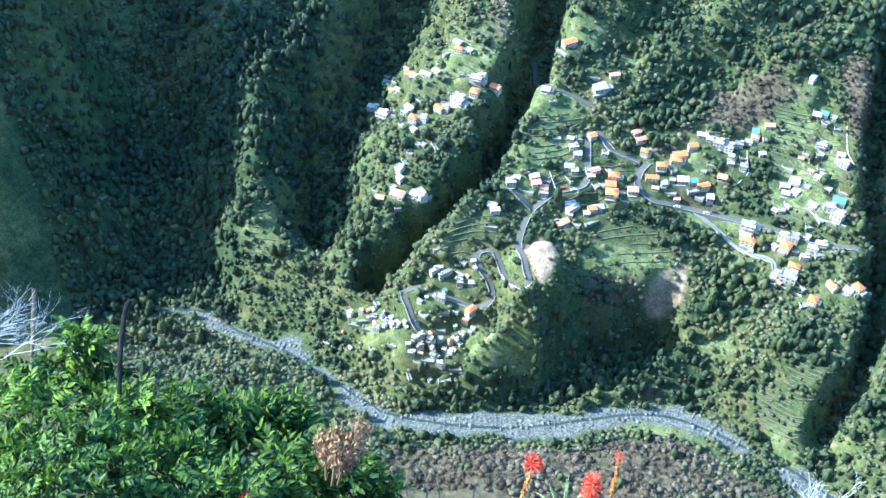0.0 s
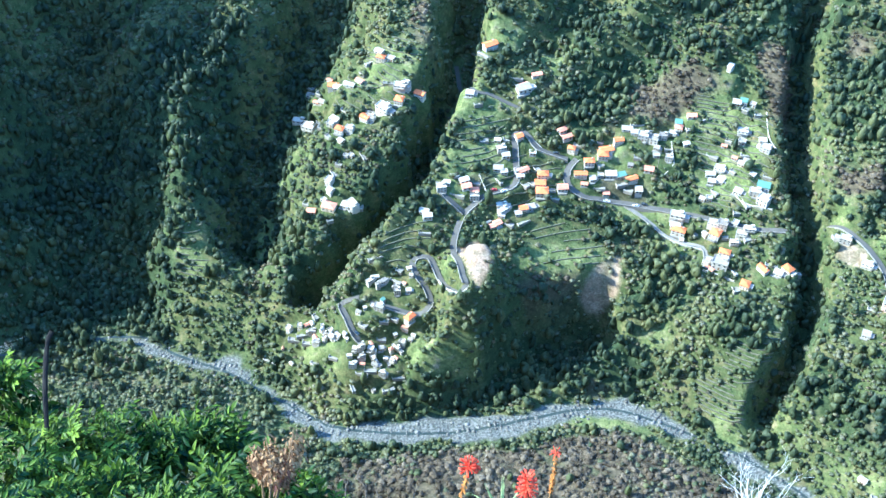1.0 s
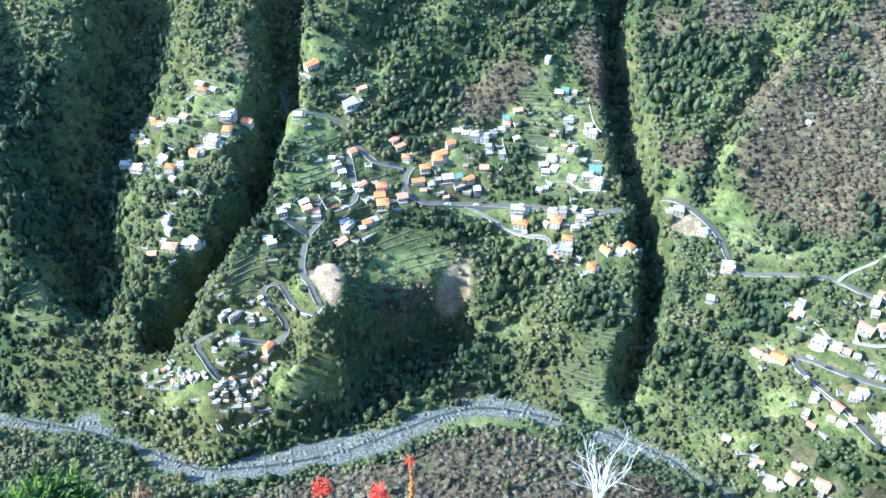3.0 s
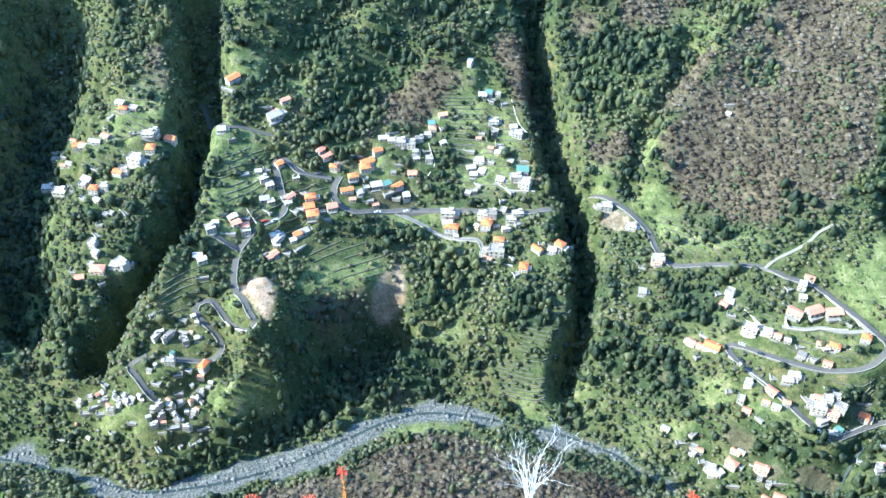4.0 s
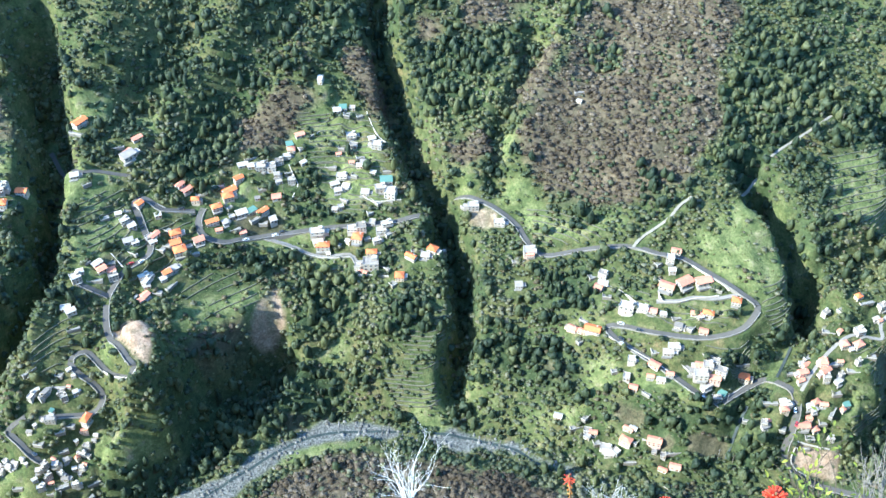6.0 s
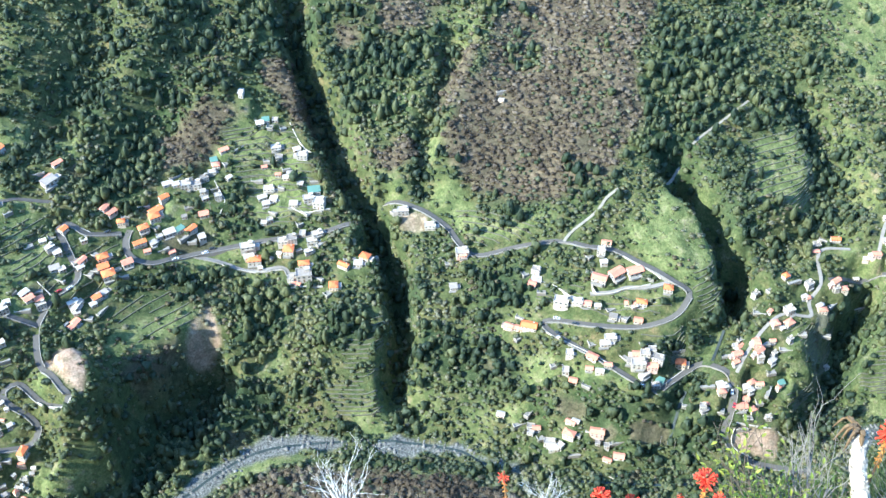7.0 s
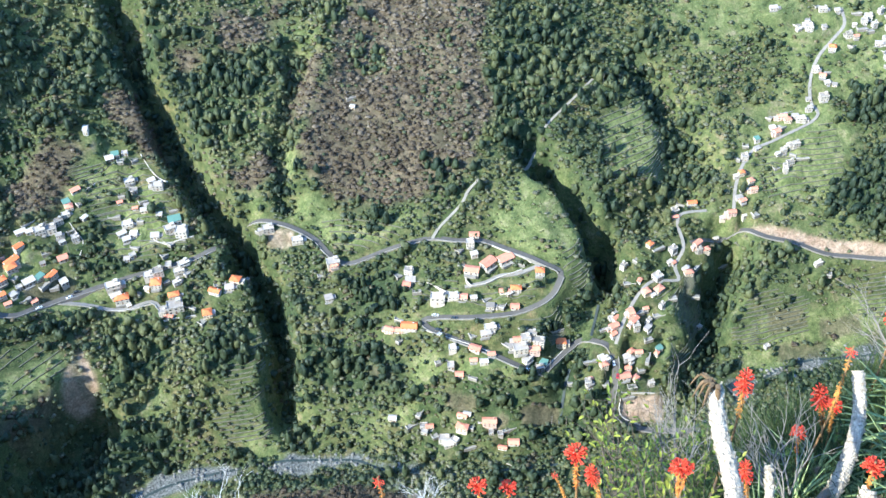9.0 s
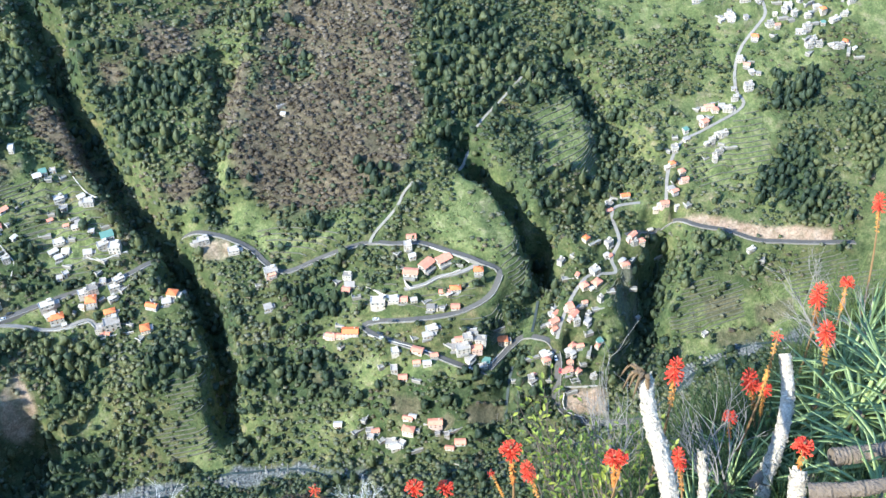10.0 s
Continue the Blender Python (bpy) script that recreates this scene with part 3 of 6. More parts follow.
def hashed(ix, iy, seed):
    h = np.sin(ix * 127.1 + iy * 311.7 + seed * 74.7) * 43758.5453
    return h - np.floor(h)


def value_noise(px, py, size, seed=0):
    gx, gy = px / size, py / size
    ix, iy = np.floor(gx), np.floor(gy)
    fx, fy = gx - ix, gy - iy
    fx, fy = fx * fx * (3 - 2 * fx), fy * fy * (3 - 2 * fy)
    a, b = hashed(ix, iy, seed), hashed(ix + 1, iy, seed)
    c, d = hashed(ix, iy + 1, seed), hashed(ix + 1, iy + 1, seed)
    return (a + (b - a) * fx) * (1 - fy) + (c + (d - c) * fx) * fy - 0.5


def fractal(px, py, size, seed=0, octaves=4):
    out, amp = 0, 1.0
    for k in range(octaves):
        out = out + amp * value_noise(px + 17 * k, py - 31 * k, size / 2 ** k, seed + k)
        amp *= 0.5
    return out


def ramp(v, a, b):
    t = np.clip((v - a) / (b - a), 0, 1)
    return t * t * (3 - 2 * t)


def base_height(px, py):
    d, along, side = seg_dist(px, py, RIVER)
    far = np.clip(d - 9, 0, None)
    bank = 0.95 * np.minimum(far, 40) + 0.50 * np.clip(far - 40, 0, 400) + 0.62 * np.clip(far - 440, 0, None)
    near = np.clip(d - 8, 0, None)
    slope = 0.22 * near
    return np.where(side > 0, bank, slope)


def land_height(px, py, rough=2):
    px, py = np.asarray(px, float), np.asarray(py, float)
    z = base_height(px, py)
    for line, high, steep in MOUNTAINS:
        d = seg_dist(px, py, line)[0]
        z = np.maximum(z, high - steep * d + 25 * fractal(px, py, 120, 5))
    river = seg_dist(px, py, RIVER)[0]
    calm = ramp(river, 9, 45)
    for line, depth, wide, skew in RAVINES:
        d, along, side = seg_dist(px, py, line)
        d = np.abs(d * (1 + 0.6 * fractal(px, py, 38, 13)) + 7.0 * fractal(px, py, 16, 14, 2))
        w = np.where(side > 0, wide * skew, wide)
        z = z - depth * np.exp(-(d / (1.12 * w)) ** 3) * ramp(river, 4, 40)
    for line, high, wide, power in SPURS:
        d = np.abs(seg_dist(px, py, line)[0] + 4.0 * fractal(px, py, 22, 17, 2))
        z = z + high * np.exp(-(d / wide) ** power) * calm
    z = z + calm * 9 * fractal(px, py, 90, 1, 2)
    if rough > 1:
        z = z + calm * (3.0 * fractal(px, py, 28, 7, 3) + 2.0 * fractal(px, py, 40, 4, 2))
        z = z + 1.2 * fractal(px, py, 9, 3, 2)
    z = np.maximum(z, -1.0)
    # the cliff under the viewpoint
    r = np.hypot(px, py + 1.0)
    cliff = 558.6 - 1.62 * np.clip(r - 0.4, 0, None)
    az = np.degrees(np.arctan2(np.abs(px), py + 1.0))
    cliff = cliff + np.where(px < 0, 0.35, 2.3) * ramp(r, 1.0, 2.8) * ramp(az, 18, 42) * (1 - ramp(r, 5, 12)) + 0.3 * fractal(px, py, 2.0, 15)
    cliff = np.where(py < -1, 558.6 - 0.25 * np.abs(px) - 0.05 * np.abs(py), cliff)
    return np.maximum(z, cliff)


def cover(px, py):
    """What grows or lies where: meadow, leafless scrub, river stones, bare earth."""
    px, py = np.asarray(px, float), np.asarray(py, float)
    wob = 6 * fractal(px, py, 22, 11)
    d, along, side = seg_dist(px, py, RIVER)
    out = np.zeros(px.shape + (4,))
    out[..., 0] = np.clip(ramp(fractal(px, py, 45, 21), 0.15, 0.55), 0, 1) * 0.45
    for poly in MEADOWS:
        out[..., 0] = np.maximum(out[..., 0], ramp(inside(px, py, poly) + wob, -2, 5))
    open_side = ramp(px, 300, 420) * ramp(py, 380, 440)
    out[..., 0] = np.maximum(out[..., 0], 0.75 * open_side * ramp(fractal(px, py, 45, 22), -0.4, 0.1))
    brown = ramp(-side * d + wob, 15, 24) * ramp(fractal(px, py, 50, 31), -0.75, -0.35) * (0.3 + 0.7 * ramp(px, -190, -130)) * (1 - 0.8 * ramp(px, 95, 130))
    for poly in LEAFLESS:
        brown = np.maximum(brown, ramp(inside(px, py, poly) + 1.5 * wob, -4, 8))
    out[..., 1] = brown
    seen = ramp(px, -365, -335) * (1 - ramp(px, 108, 124)) + ramp(px, 305, 325)
    out[..., 2] = ramp(5.6 + 13 * fractal(px, py, 26, 41) - d, -1, 2) * seen
    for k, poly in enumerate(EARTH):
        thick = 0.35 + 0.9 * np.clip(fractal(px * 2.2, py * 0.5, 14, 43) + 0.25, 0, 0.7) if k in (1, 4) else 1.0
        out[..., 3] = np.maximum(out[..., 3], thick * ramp(inside(px, py, poly) + 0.25 * wob, -0.5, 1.5))
    for poly in PLOTS:
        out[..., 1] = np.maximum(out[..., 1], 0.7 * ramp(inside(px, py, poly) + 0.2 * wob, -0.5, 1.0))
    return out


def terraced(px, py, z):
    """Even out the slopes that carry walled terraces."""
    even = land_height(px, py, 1)
    k = np.zeros(px.shape)
    for poly, rise in TERRACES:
        k = np.maximum(k, ramp(inside(px, py, poly), -3, 5))
    return z + 0.85 * k * (even - z)


# width, surface, whether a parapet wall runs on its open side
ROAD_KINDS = {"main_road": (3.5, 0, 1), "village_road": (4.0, 0, 1), "top_lane": (2.8, 0, 0), "west_lane": (3.3, 0, 1), "house_lane": (2.5, 1, 1),
              "hamlet_lane": (3.6, 0, 1), "valley_road": (3.6, 0, 1), "bridge_road": (3.9, 0, 1), "steep_lane": (2.1, 1, 0), "east_road": (3.8, 0, 1),
              "ridge_lane": (2.1, 1, 0), "forest_track": (1.9, 2, 0), "upper_track": (2.2, 2, 0), "high_track": (1.7, 2, 0),
              "terrace_drive": (2.8, 1, 1), "canal": (1.6, 3, 0), "canal2": (1.6, 3, 0)}


def smooth_line(pts, step=2.5):
    """A rounded middle line through the given bends."""
    p = np.array(pts, float)
    out = []
    q = np.vstack([2 * p[0] - p[1], p, 2 * p[-1] - p[-2]])
    for a, b, c, d in zip(q[:-3], q[1:-2], q[2:-1], q[3:]):
        n = max(2, int(np.hypot(*(c - b)) / step))
        for t in np.arange(n) / n:
            out.append(0.5 * (2 * b + (c - a) * t + (2 * a - 5 * b + 4 * c - d) * t * t + (3 * b - a - 3 * c + d) * t ** 3))
    out.append(p[-1])
    return np.array(out)


LINES = {}
for road_name, road_pts in ROADS.items():
    mid = smooth_line(road_pts)
    hz = land_height(mid[:, 0], mid[:, 1])
    for _ in range(12):
        hz[1:-1] = 0.25 * hz[:-2] + 0.5 * hz[1:-1] + 0.25 * hz[2:]
    LINES[road_name] = np.column_stack([mid, hz])


def graded(px, py, z):
    """Level the ground under the roads and the houses."""
    for kinds, spots in HOUSES.values():
        for kind, (x, y) in zip(kinds.split(), spots):
            r = 3.0 if "s" in kind else 5.5
            near = (abs(px - x) < 16) & (abs(py - y) < 16)
            d = np.hypot(px[near] - x, py[near] - y)
            k = 0.8 * (1 - ramp(d, r, r + 4.5))
            z[near] += k * (float(land_height(x, y)) - z[near])
    for name, line in LINES.items():
        half = ROAD_KINDS[name][0] / 2
        near = (px > line[:, 0].min() - 15) & (px < line[:, 0].max() + 15) & (py > line[:, 1].min() - 15) & (py < line[:, 1].max() + 15)
        qx, qy = px[near], py[near]
        best, bz = np.full(qx.shape, 1e9), np.zeros(qx.shape)
        for x, y, h in line:
            d = np.hypot(qx - x, qy - y)
            m = d < best
            best[m], bz[m] = d[m], h
        k = 1 - ramp(best, half + 1.2, half + 5.5)
        z[near] += k * (bz - 0.3 - z[near])
    return z

# ---- materials ----
def nodes_of(name):
    m = bpy.data.materials.new(name)
    m.use_nodes = True
    return m, m.node_tree.nodes, m.node_tree.links, m.node_tree.nodes["Principled BSDF"]


def noise_node(nt, scale, detail=4.0, rough=0.6, vec=None):
    n = nt.nodes.new("ShaderNodeTexNoise")
    n.inputs["Scale"].default_value, n.inputs["Detail"].default_value, n.inputs["Roughness"].default_value = scale, detail, rough
    if vec is None:
        g = nt.nodes.get("Where") or nt.nodes.new("ShaderNodeNewGeometry")
        g.name = "Where"
        vec = g.outputs["Position"]
    nt.links.new(vec, n.inputs["Vector"])
    return n.outputs["Fac"]


def ramp_node(nt, fac, stops):
    r = nt.nodes.new("ShaderNodeValToRGB")
    els = r.color_ramp.elements
    while len(els) < len(stops):
        els.new(0.5)
    for e, (p, col) in zip(els, stops):
        e.position, e.color = p, (*col, 1)
    nt.links.new(fac, r.inputs[0])
    return r.outputs[0]


def mix_node(nt, fac, a, b, mode="MIX"):
    m = nt.nodes.new("ShaderNodeMix")
    m.data_type, m.blend_type = "RGBA", mode
    for sock, v in ((m.inputs[0], fac), (m.inputs[6], a), (m.inputs[7], b)):
        if isinstance(v, bpy.types.NodeSocket):
            nt.links.new(v, sock)
        elif isinstance(v, (int, float)):
            sock.default_value = v
        else:
            sock.default_value = (*v, 1)
    return m.outputs[2]


def bump_node(nt, bsdf, height, strength, dist):
    b = nt.nodes.new("ShaderNodeBump")
    b.inputs["Strength"].default_value, b.inputs["Distance"].default_value = strength, dist
    nt.links.new(height, b.inputs["Height"])
    nt.links.new(b.outputs[0], bsdf.inputs["Normal"])


def simple(name, col, rough=0.8, vary=0.25, scale=3.0, metal=0.0, bump=0.0, island=0.0, per_object=0.0):
    """A surface with two scales of tone: broad stains and fine grain."""
    m, nn, ll, p = nodes_of(name)
    nt = m.node_tree
    broad = noise_node(nt, scale * 0.25, 3)
    fine = noise_node(nt, scale * 4, 4)
    dark = [c * (1 - vary) for c in col]
    light = [min(1, c * (1 + vary)) for c in col]
    a = ramp_node(nt, broad, [(0.3, dark), (0.7, light)])
    b = ramp_node(nt, fine, [(0.3, dark), (0.7, light)])
    c = mix_node(nt, 0.5, a, b)
    if island or per_object:
        if per_object:
            o = nn.new("ShaderNodeObjectInfo").outputs["Random"]
        else:
            o = nn.new("ShaderNodeNewGeometry").outputs["Random Per Island"]
        k = island or per_object
        v = ramp_node(nt, o, [(0, [1 - k] * 3), (1, [1 + k] * 3)])
        c = mix_node(nt, 1.0, c, v, "MULTIPLY")
    ll.new(c, p.inputs["Base Color"])
    p.inputs["Roughness"].default_value, p.inputs["Metallic"].default_value = rough, metal
    p.inputs["Specular IOR Level"].default_value = 0.25
    if bump:
        bump_node(nt, p, fine, bump, 0.05)
    return m


def ground_material():
    m, nn, ll, p = nodes_of("hillside")
    nt = m.node_tree
    at = nn.new("ShaderNodeAttribute")
    at.attribute_name = "cover"
    sep = nn.new("ShaderNodeSeparateColor")
    ll.new(at.outputs["Color"], sep.inputs[0])
    broad = noise_node(nt, 0.022, 5, 0.65)
    mid = noise_node(nt, 0.13, 6, 0.7)
    fine = noise_node(nt, 0.8, 5, 0.7)
    scrub = ramp_node(nt, mid, [(0.3, (0.04, 0.052, 0.026)), (0.46, (0.075, 0.09, 0.04)), (0.58, (0.11, 0.11, 0.055)), (0.72, (0.17, 0.14, 0.085))])
    tone = ramp_node(nt, broad, [(0.3, (0.7, 0.85, 0.75)), (0.7, (1.25, 1.1, 0.95))])
    scrub = mix_node(nt, 1.0, scrub, tone, "MULTIPLY")
    grass = ramp_node(nt, mid, [(0.32, (0.08, 0.1, 0.038)), (0.46, (0.13, 0.15, 0.056)), (0.56, (0.175, 0.185, 0.075)), (0.68, (0.25, 0.215, 0.13))])
    litter = ramp_node(nt, mid, [(0.3, (0.075, 0.064, 0.046)), (0.5, (0.115, 0.096, 0.068)), (0.68, (0.165, 0.138, 0.098))])
    litter = mix_node(nt, 0.8, litter, ramp_node(nt, noise_node(nt, 0.035, 5, 0.7), [(0.35, (0.55, 0.6, 0.5)), (0.65, (1.25, 1.15, 1.05))]), "MULTIPLY")
    stone = ramp_node(nt, fine, [(0.3, (0.06, 0.06, 0.056)), (0.5, (0.13, 0.128, 0.118)), (0.7, (0.22, 0.215, 0.2))])
    soil = ramp_node(nt, mid, [(0.3, (0.24, 0.155, 0.1)), (0.5, (0.35, 0.25, 0.175)), (0.7, (0.44, 0.34, 0.25))])
    under = nn.new("ShaderNodeAttribute")
    under.attribute_name = "thicket"
    scrub = mix_node(nt, under.outputs["Fac"], scrub, ramp_node(nt, mid, [(0.3, (0.025, 0.04, 0.02)), (0.7, (0.075, 0.095, 0.042))]))
    c = mix_node(nt, sep.outputs[0], scrub, grass)
    c = mix_node(nt, sep.outputs[1], c, litter)
    c = mix_node(nt, sep.outputs[2], c, stone)
    c = mix_node(nt, at.outputs["Alpha"], c, soil)
    grain = ramp_node(nt, fine, [(0.3, (0.5, 0.5, 0.5)), (0.7, (1.5, 1.5, 1.5))])
    c = mix_node(nt, 0.85, c, grain, "MULTIPLY")
    clump = ramp_node(nt, noise_node(nt, 0.3, 4, 0.7), [(0.32, (0.55, 0.62, 0.55)), (0.6, (1.15, 1.12, 1.1))])
    c = mix_node(nt, 0.8, c, clump, "MULTIPLY")
    ll.new(c, p.inputs["Base Color"])
    p.inputs["Roughness"].default_value = 0.95
    p.inputs["Specular IOR Level"].default_value = 0.1
    bump_node(nt, p, fine, 0.8, 0.8)
    return m


HILL = ground_material()
ASPHALT = simple("asphalt", (0.1, 0.09, 0.078), 0.9, 0.28, 0.8)
CONCRETE = simple("concrete", (0.23, 0.205, 0.175), 0.9, 0.28, 1.2)
DIRT = simple("pale_track", (0.22, 0.2, 0.165), 0.95, 0.2, 0.8)
DARK_DITCH = simple("ditch", (0.05, 0.06, 0.055), 0.7, 0.3, 1.0)
STONEWALL = simple("stone_wall", (0.24, 0.22, 0.19), 0.95, 0.4, 2.0)
TERRACE_STONE = simple("terrace_stone", (0.13, 0.125, 0.085), 0.95, 0.45, 1.5)
PLASTERS = [simple("white_plaster", (0.47, 0.42, 0.355), 0.85, 0.28, 1.0, per_object=0.08),
            simple("cream_plaster", (0.58, 0.48, 0.36), 0.85, 0.22, 1.0, per_object=0.08),
            simple("pink_plaster", (0.6, 0.42, 0.34), 0.85, 0.2, 1.0, per_object=0.08),
            simple("bare_block", (0.4, 0.36, 0.31), 0.95, 0.25, 1.6, per_object=0.1)]
TILES = [simple("orange_tiles", (0.64, 0.185, 0.065), 0.8, 0.22, 2.2, per_object=0.12, bump=0.3),
         simple("faded_tiles", (0.58, 0.24, 0.15), 0.85, 0.25, 2.2, per_object=0.12, bump=0.3)]
SLAB = simple("roof_slab", (0.31, 0.27, 0.23), 0.9, 0.35, 1.2, per_object=0.35)
TEAL = simple("teal_sheet", (0.12, 0.21, 0.165), 0.5, 0.15, 1.0)
DOORWOOD = simple("door_paint", (0.16, 0.1, 0.06), 0.6, 0.2, 4.0)
FRAMEWHITE = simple("frame_paint", (0.4, 0.38, 0.35), 0.6, 0.1, 4.0)


def pane_material():
    m, nn, ll, p = nodes_of("window_glass")
    p.inputs["Base Color"].default_value = (0.03, 0.04, 0.05, 1)
    p.inputs["Roughness"].default_value = 0.12
    return m


GLASS = pane_material()


def leaf_material(name, lo, mid, hi, rough=0.55, gloss=0.42, through_light=0.42):
    """Foliage: tone by plant (attribute) and by leaf."""
    m, nn, ll, p = nodes_of(name)
    nt = m.node_tree
    at = nn.new("ShaderNodeAttribute")
    at.attribute_name = "tone"
    isl = nn.new("ShaderNodeNewGeometry").outputs["Random Per Island"]
    add = nn.new("ShaderNodeMath")
    add.operation = "MULTIPLY_ADD"
    ll.new(isl, add.inputs[0])
    add.inputs[1].default_value = 0.26
    ll.new(at.outputs["Fac"], add.inputs[2])
    c = ramp_node(nt, add.outputs[0], [(0.1, lo), (0.6, mid), (1.2 / 1.5, hi)])
    p.inputs["Roughness"].default_value = rough
    p.inputs["Specular IOR Level"].default_value = gloss
    grain = ramp_node(nt, noise_node(nt, 1.1, 3, 0.7), [(0.32, (0.6, 0.62, 0.6)), (0.68, (1.35, 1.32, 1.3))])
    c = mix_node(nt, 0.9, c, grain, "MULTIPLY")
    ll.new(c, p.inputs["Base Color"])
    bump_node(nt, p, noise_node(nt, 1.9, 3, 0.75), 0.45, 0.4)
    through = nn.new("ShaderNodeBsdfTranslucent")
    ll.new(c, through.inputs[0])
    mx = nn.new("ShaderNodeMixShader")
    mx.inputs[0].default_value = through_light
    ll.new(p.outputs[0], mx.inputs[1])
    ll.new(through.outputs[0], mx.inputs[2])
    ll.new(mx.outputs[0], nn["Material Output"].inputs[0])
    return m


LEAF_DARK = leaf_material("evergreen_leaves", (0.036, 0.057, 0.034), (0.076, 0.1, 0.05), (0.15, 0.165, 0.072))
LEAF_MID = leaf_material("scrub_leaves", (0.066, 0.088, 0.042), (0.128, 0.149, 0.067), (0.22, 0.215, 0.1))
LEAF_PALE = leaf_material("grey_green_leaves", (0.09, 0.11, 0.062), (0.155, 0.165, 0.095), (0.235, 0.225, 0.145))
LEAF_DRY = leaf_material("dry_scrub_leaves", (0.07, 0.07, 0.04), (0.14, 0.12, 0.068), (0.23, 0.19, 0.115))
TWIGS = leaf_material("leafless_twigs", (0.11, 0.088, 0.064), (0.185, 0.15, 0.11), (0.27, 0.225, 0.168), 0.9, 0.05)
BARK = simple("bark", (0.11, 0.085, 0.06), 0.95, 0.3, 4.0)
BOULDER = simple("river_stone", (0.14, 0.132, 0.118), 0.9, 0.3, 1.5, island=0.4)
WATER = simple("stream_water", (0.035, 0.045, 0.04), 0.35, 0.3, 0.5)

# ---- the ground: one sheet, dense where the valley is seen, coarse to the horizon ----
def link_mesh(name, verts, faces, material, smooth=False):
    me = bpy.data.meshes.new(name)
    me.from_pydata([tuple(v) for v in verts], [], [tuple(f) for f in faces])
    me.materials.append(material)
    if smooth:
        me.shade_smooth()
    return new(name, me)


def axis(a, b, c, d, fine, coarse):
    """Grid lines from a to d, fine between b and c."""
    lo = b - np.cumsum(np.geomspace(fine, coarse, 34))
    hi = c + np.cumsum(np.geomspace(fine, coarse, 34))
    return np.concatenate([[a], lo[lo > a][::-1], np.arange(b, c, fine), hi[hi < d], [d]])


gx = axis(-2600, -490, 560, 2600, 1.9, 110)
gy = axis(-1200, 300, 690, 2600, 1.75, 110)
gy = np.unique(np.concatenate([gy, np.arange(-12, 14, 0.8), np.arange(14, 60, 6)]))
gx = np.unique(np.concatenate([gx, np.arange(-10, 10, 0.8)]))
X, Y = np.meshgrid(gx, gy)
Z = land_height(X, Y)
COVER = cover(X, Y)
# darker ground colour under all woods, those added to deepen shade included
THICKET = np.zeros(X.shape)
for poly in WOODS:
    THICKET = np.maximum(THICKET, ramp(inside(X, Y, poly) + 8 * fractal(X, Y, 24, 61), -3, 6))
Z = graded(X, Y, terraced(X, Y, Z))
nx, ny = len(gx), len(gy)
ii = (np.arange(ny - 1)[:, None] * nx + np.arange(nx - 1)[None, :]).ravel()
quads = np.stack([ii, ii + 1, ii + nx + 1, ii + nx], 1)
me = bpy.data.meshes.new("ground")
me.from_pydata(np.stack([X.ravel(), Y.ravel(), Z.ravel()], 1).tolist(), [], quads.tolist())
me.materials.append(HILL)
layer = me.attributes.new("cover", "FLOAT_COLOR", "POINT")
layer.data.foreach_set("color", COVER.reshape(-1, 4).astype(np.float32).ravel())
me.attributes.new("thicket", "FLOAT", "POINT").data.foreach_set("value", THICKET.astype(np.float32).ravel())
me.shade_smooth()
ground = tagged(new("ground", me), "steep green valley sides with terraces, ravines and scrub", "ground", kind="structure")


def height_at(px, py):
    """Height of the built ground, from its own grid."""
    px, py = np.asarray(px, float), np.asarray(py, float)
    i = np.clip(np.searchsorted(gx, px) - 1, 0, nx - 2)
    j = np.clip(np.searchsorted(gy, py) - 1, 0, ny - 2)
    u, v = (px - gx[i]) / (gx[i + 1] - gx[i]), (py - gy[j]) / (gy[j + 1] - gy[j])
    return (Z[j, i] * (1 - u) + Z[j, i + 1] * u) * (1 - v) + (Z[j + 1, i] * (1 - u) + Z[j + 1, i + 1] * u) * v


# ---- helpers for things ----
def part(name, bm, material, parent, label=""):
    me = bpy.data.meshes.new(name)
    bm.to_mesh(me)
    bm.free()
    for mm in (material if isinstance(material, (list, tuple)) else [material]):
        me.materials.append(mm)
    ob = new(name, me)
    ob.parent = parent
    if label:
        ob["label"] = label
    return ob


def add_box(bm, cx, cy, cz, sx, sy, sz, rz=0.0, mat=0, bevel=0.0):
    g = bmesh.ops.create_cube(bm, size=1, matrix=Matrix.Translation((cx, cy, cz)) @ Matrix.Rotation(rz, 4, "Z") @ Matrix.Diagonal((sx, sy, sz, 1)))
    for f in {f for v in g["verts"] for f in v.link_faces}:
        f.material_index = mat
    return g


def strip(bm, line, left, right, z0, z1=None):
    """A band beside a middle line, from left to right of it, optionally with a wall's height."""
    d = np.gradient(line[:, :2], axis=0)
    d /= np.maximum(np.linalg.norm(d, axis=1, keepdims=True), 1e-6)
    nrm = np.column_stack([-d[:, 1], d[:, 0]])
    rows = []
    for (x, y, h), (ux, uy) in zip(line, nrm):
        ring = [(x + ux * left, y + uy * left, h + z0), (x + ux * right, y + uy * right, h + z0)]
        if z1 is not None:
            ring += [(x + ux * right, y + uy * right, h + z1), (x + ux * left, y + uy * left, h + z1)]
        rows.append([bm.verts.new(p) for p in ring])
    for a, b in zip(rows[:-1], rows[1:]):
        n = len(a)
        for i in range(n if n == 4 else 1):
            j = (i + 1) % n
            bm.faces.new((a[i], a[j], b[j], b[i]))
    if z1 is not None:
        bm.faces.new(rows[0])
        bm.faces.new(rows[-1][::-1])


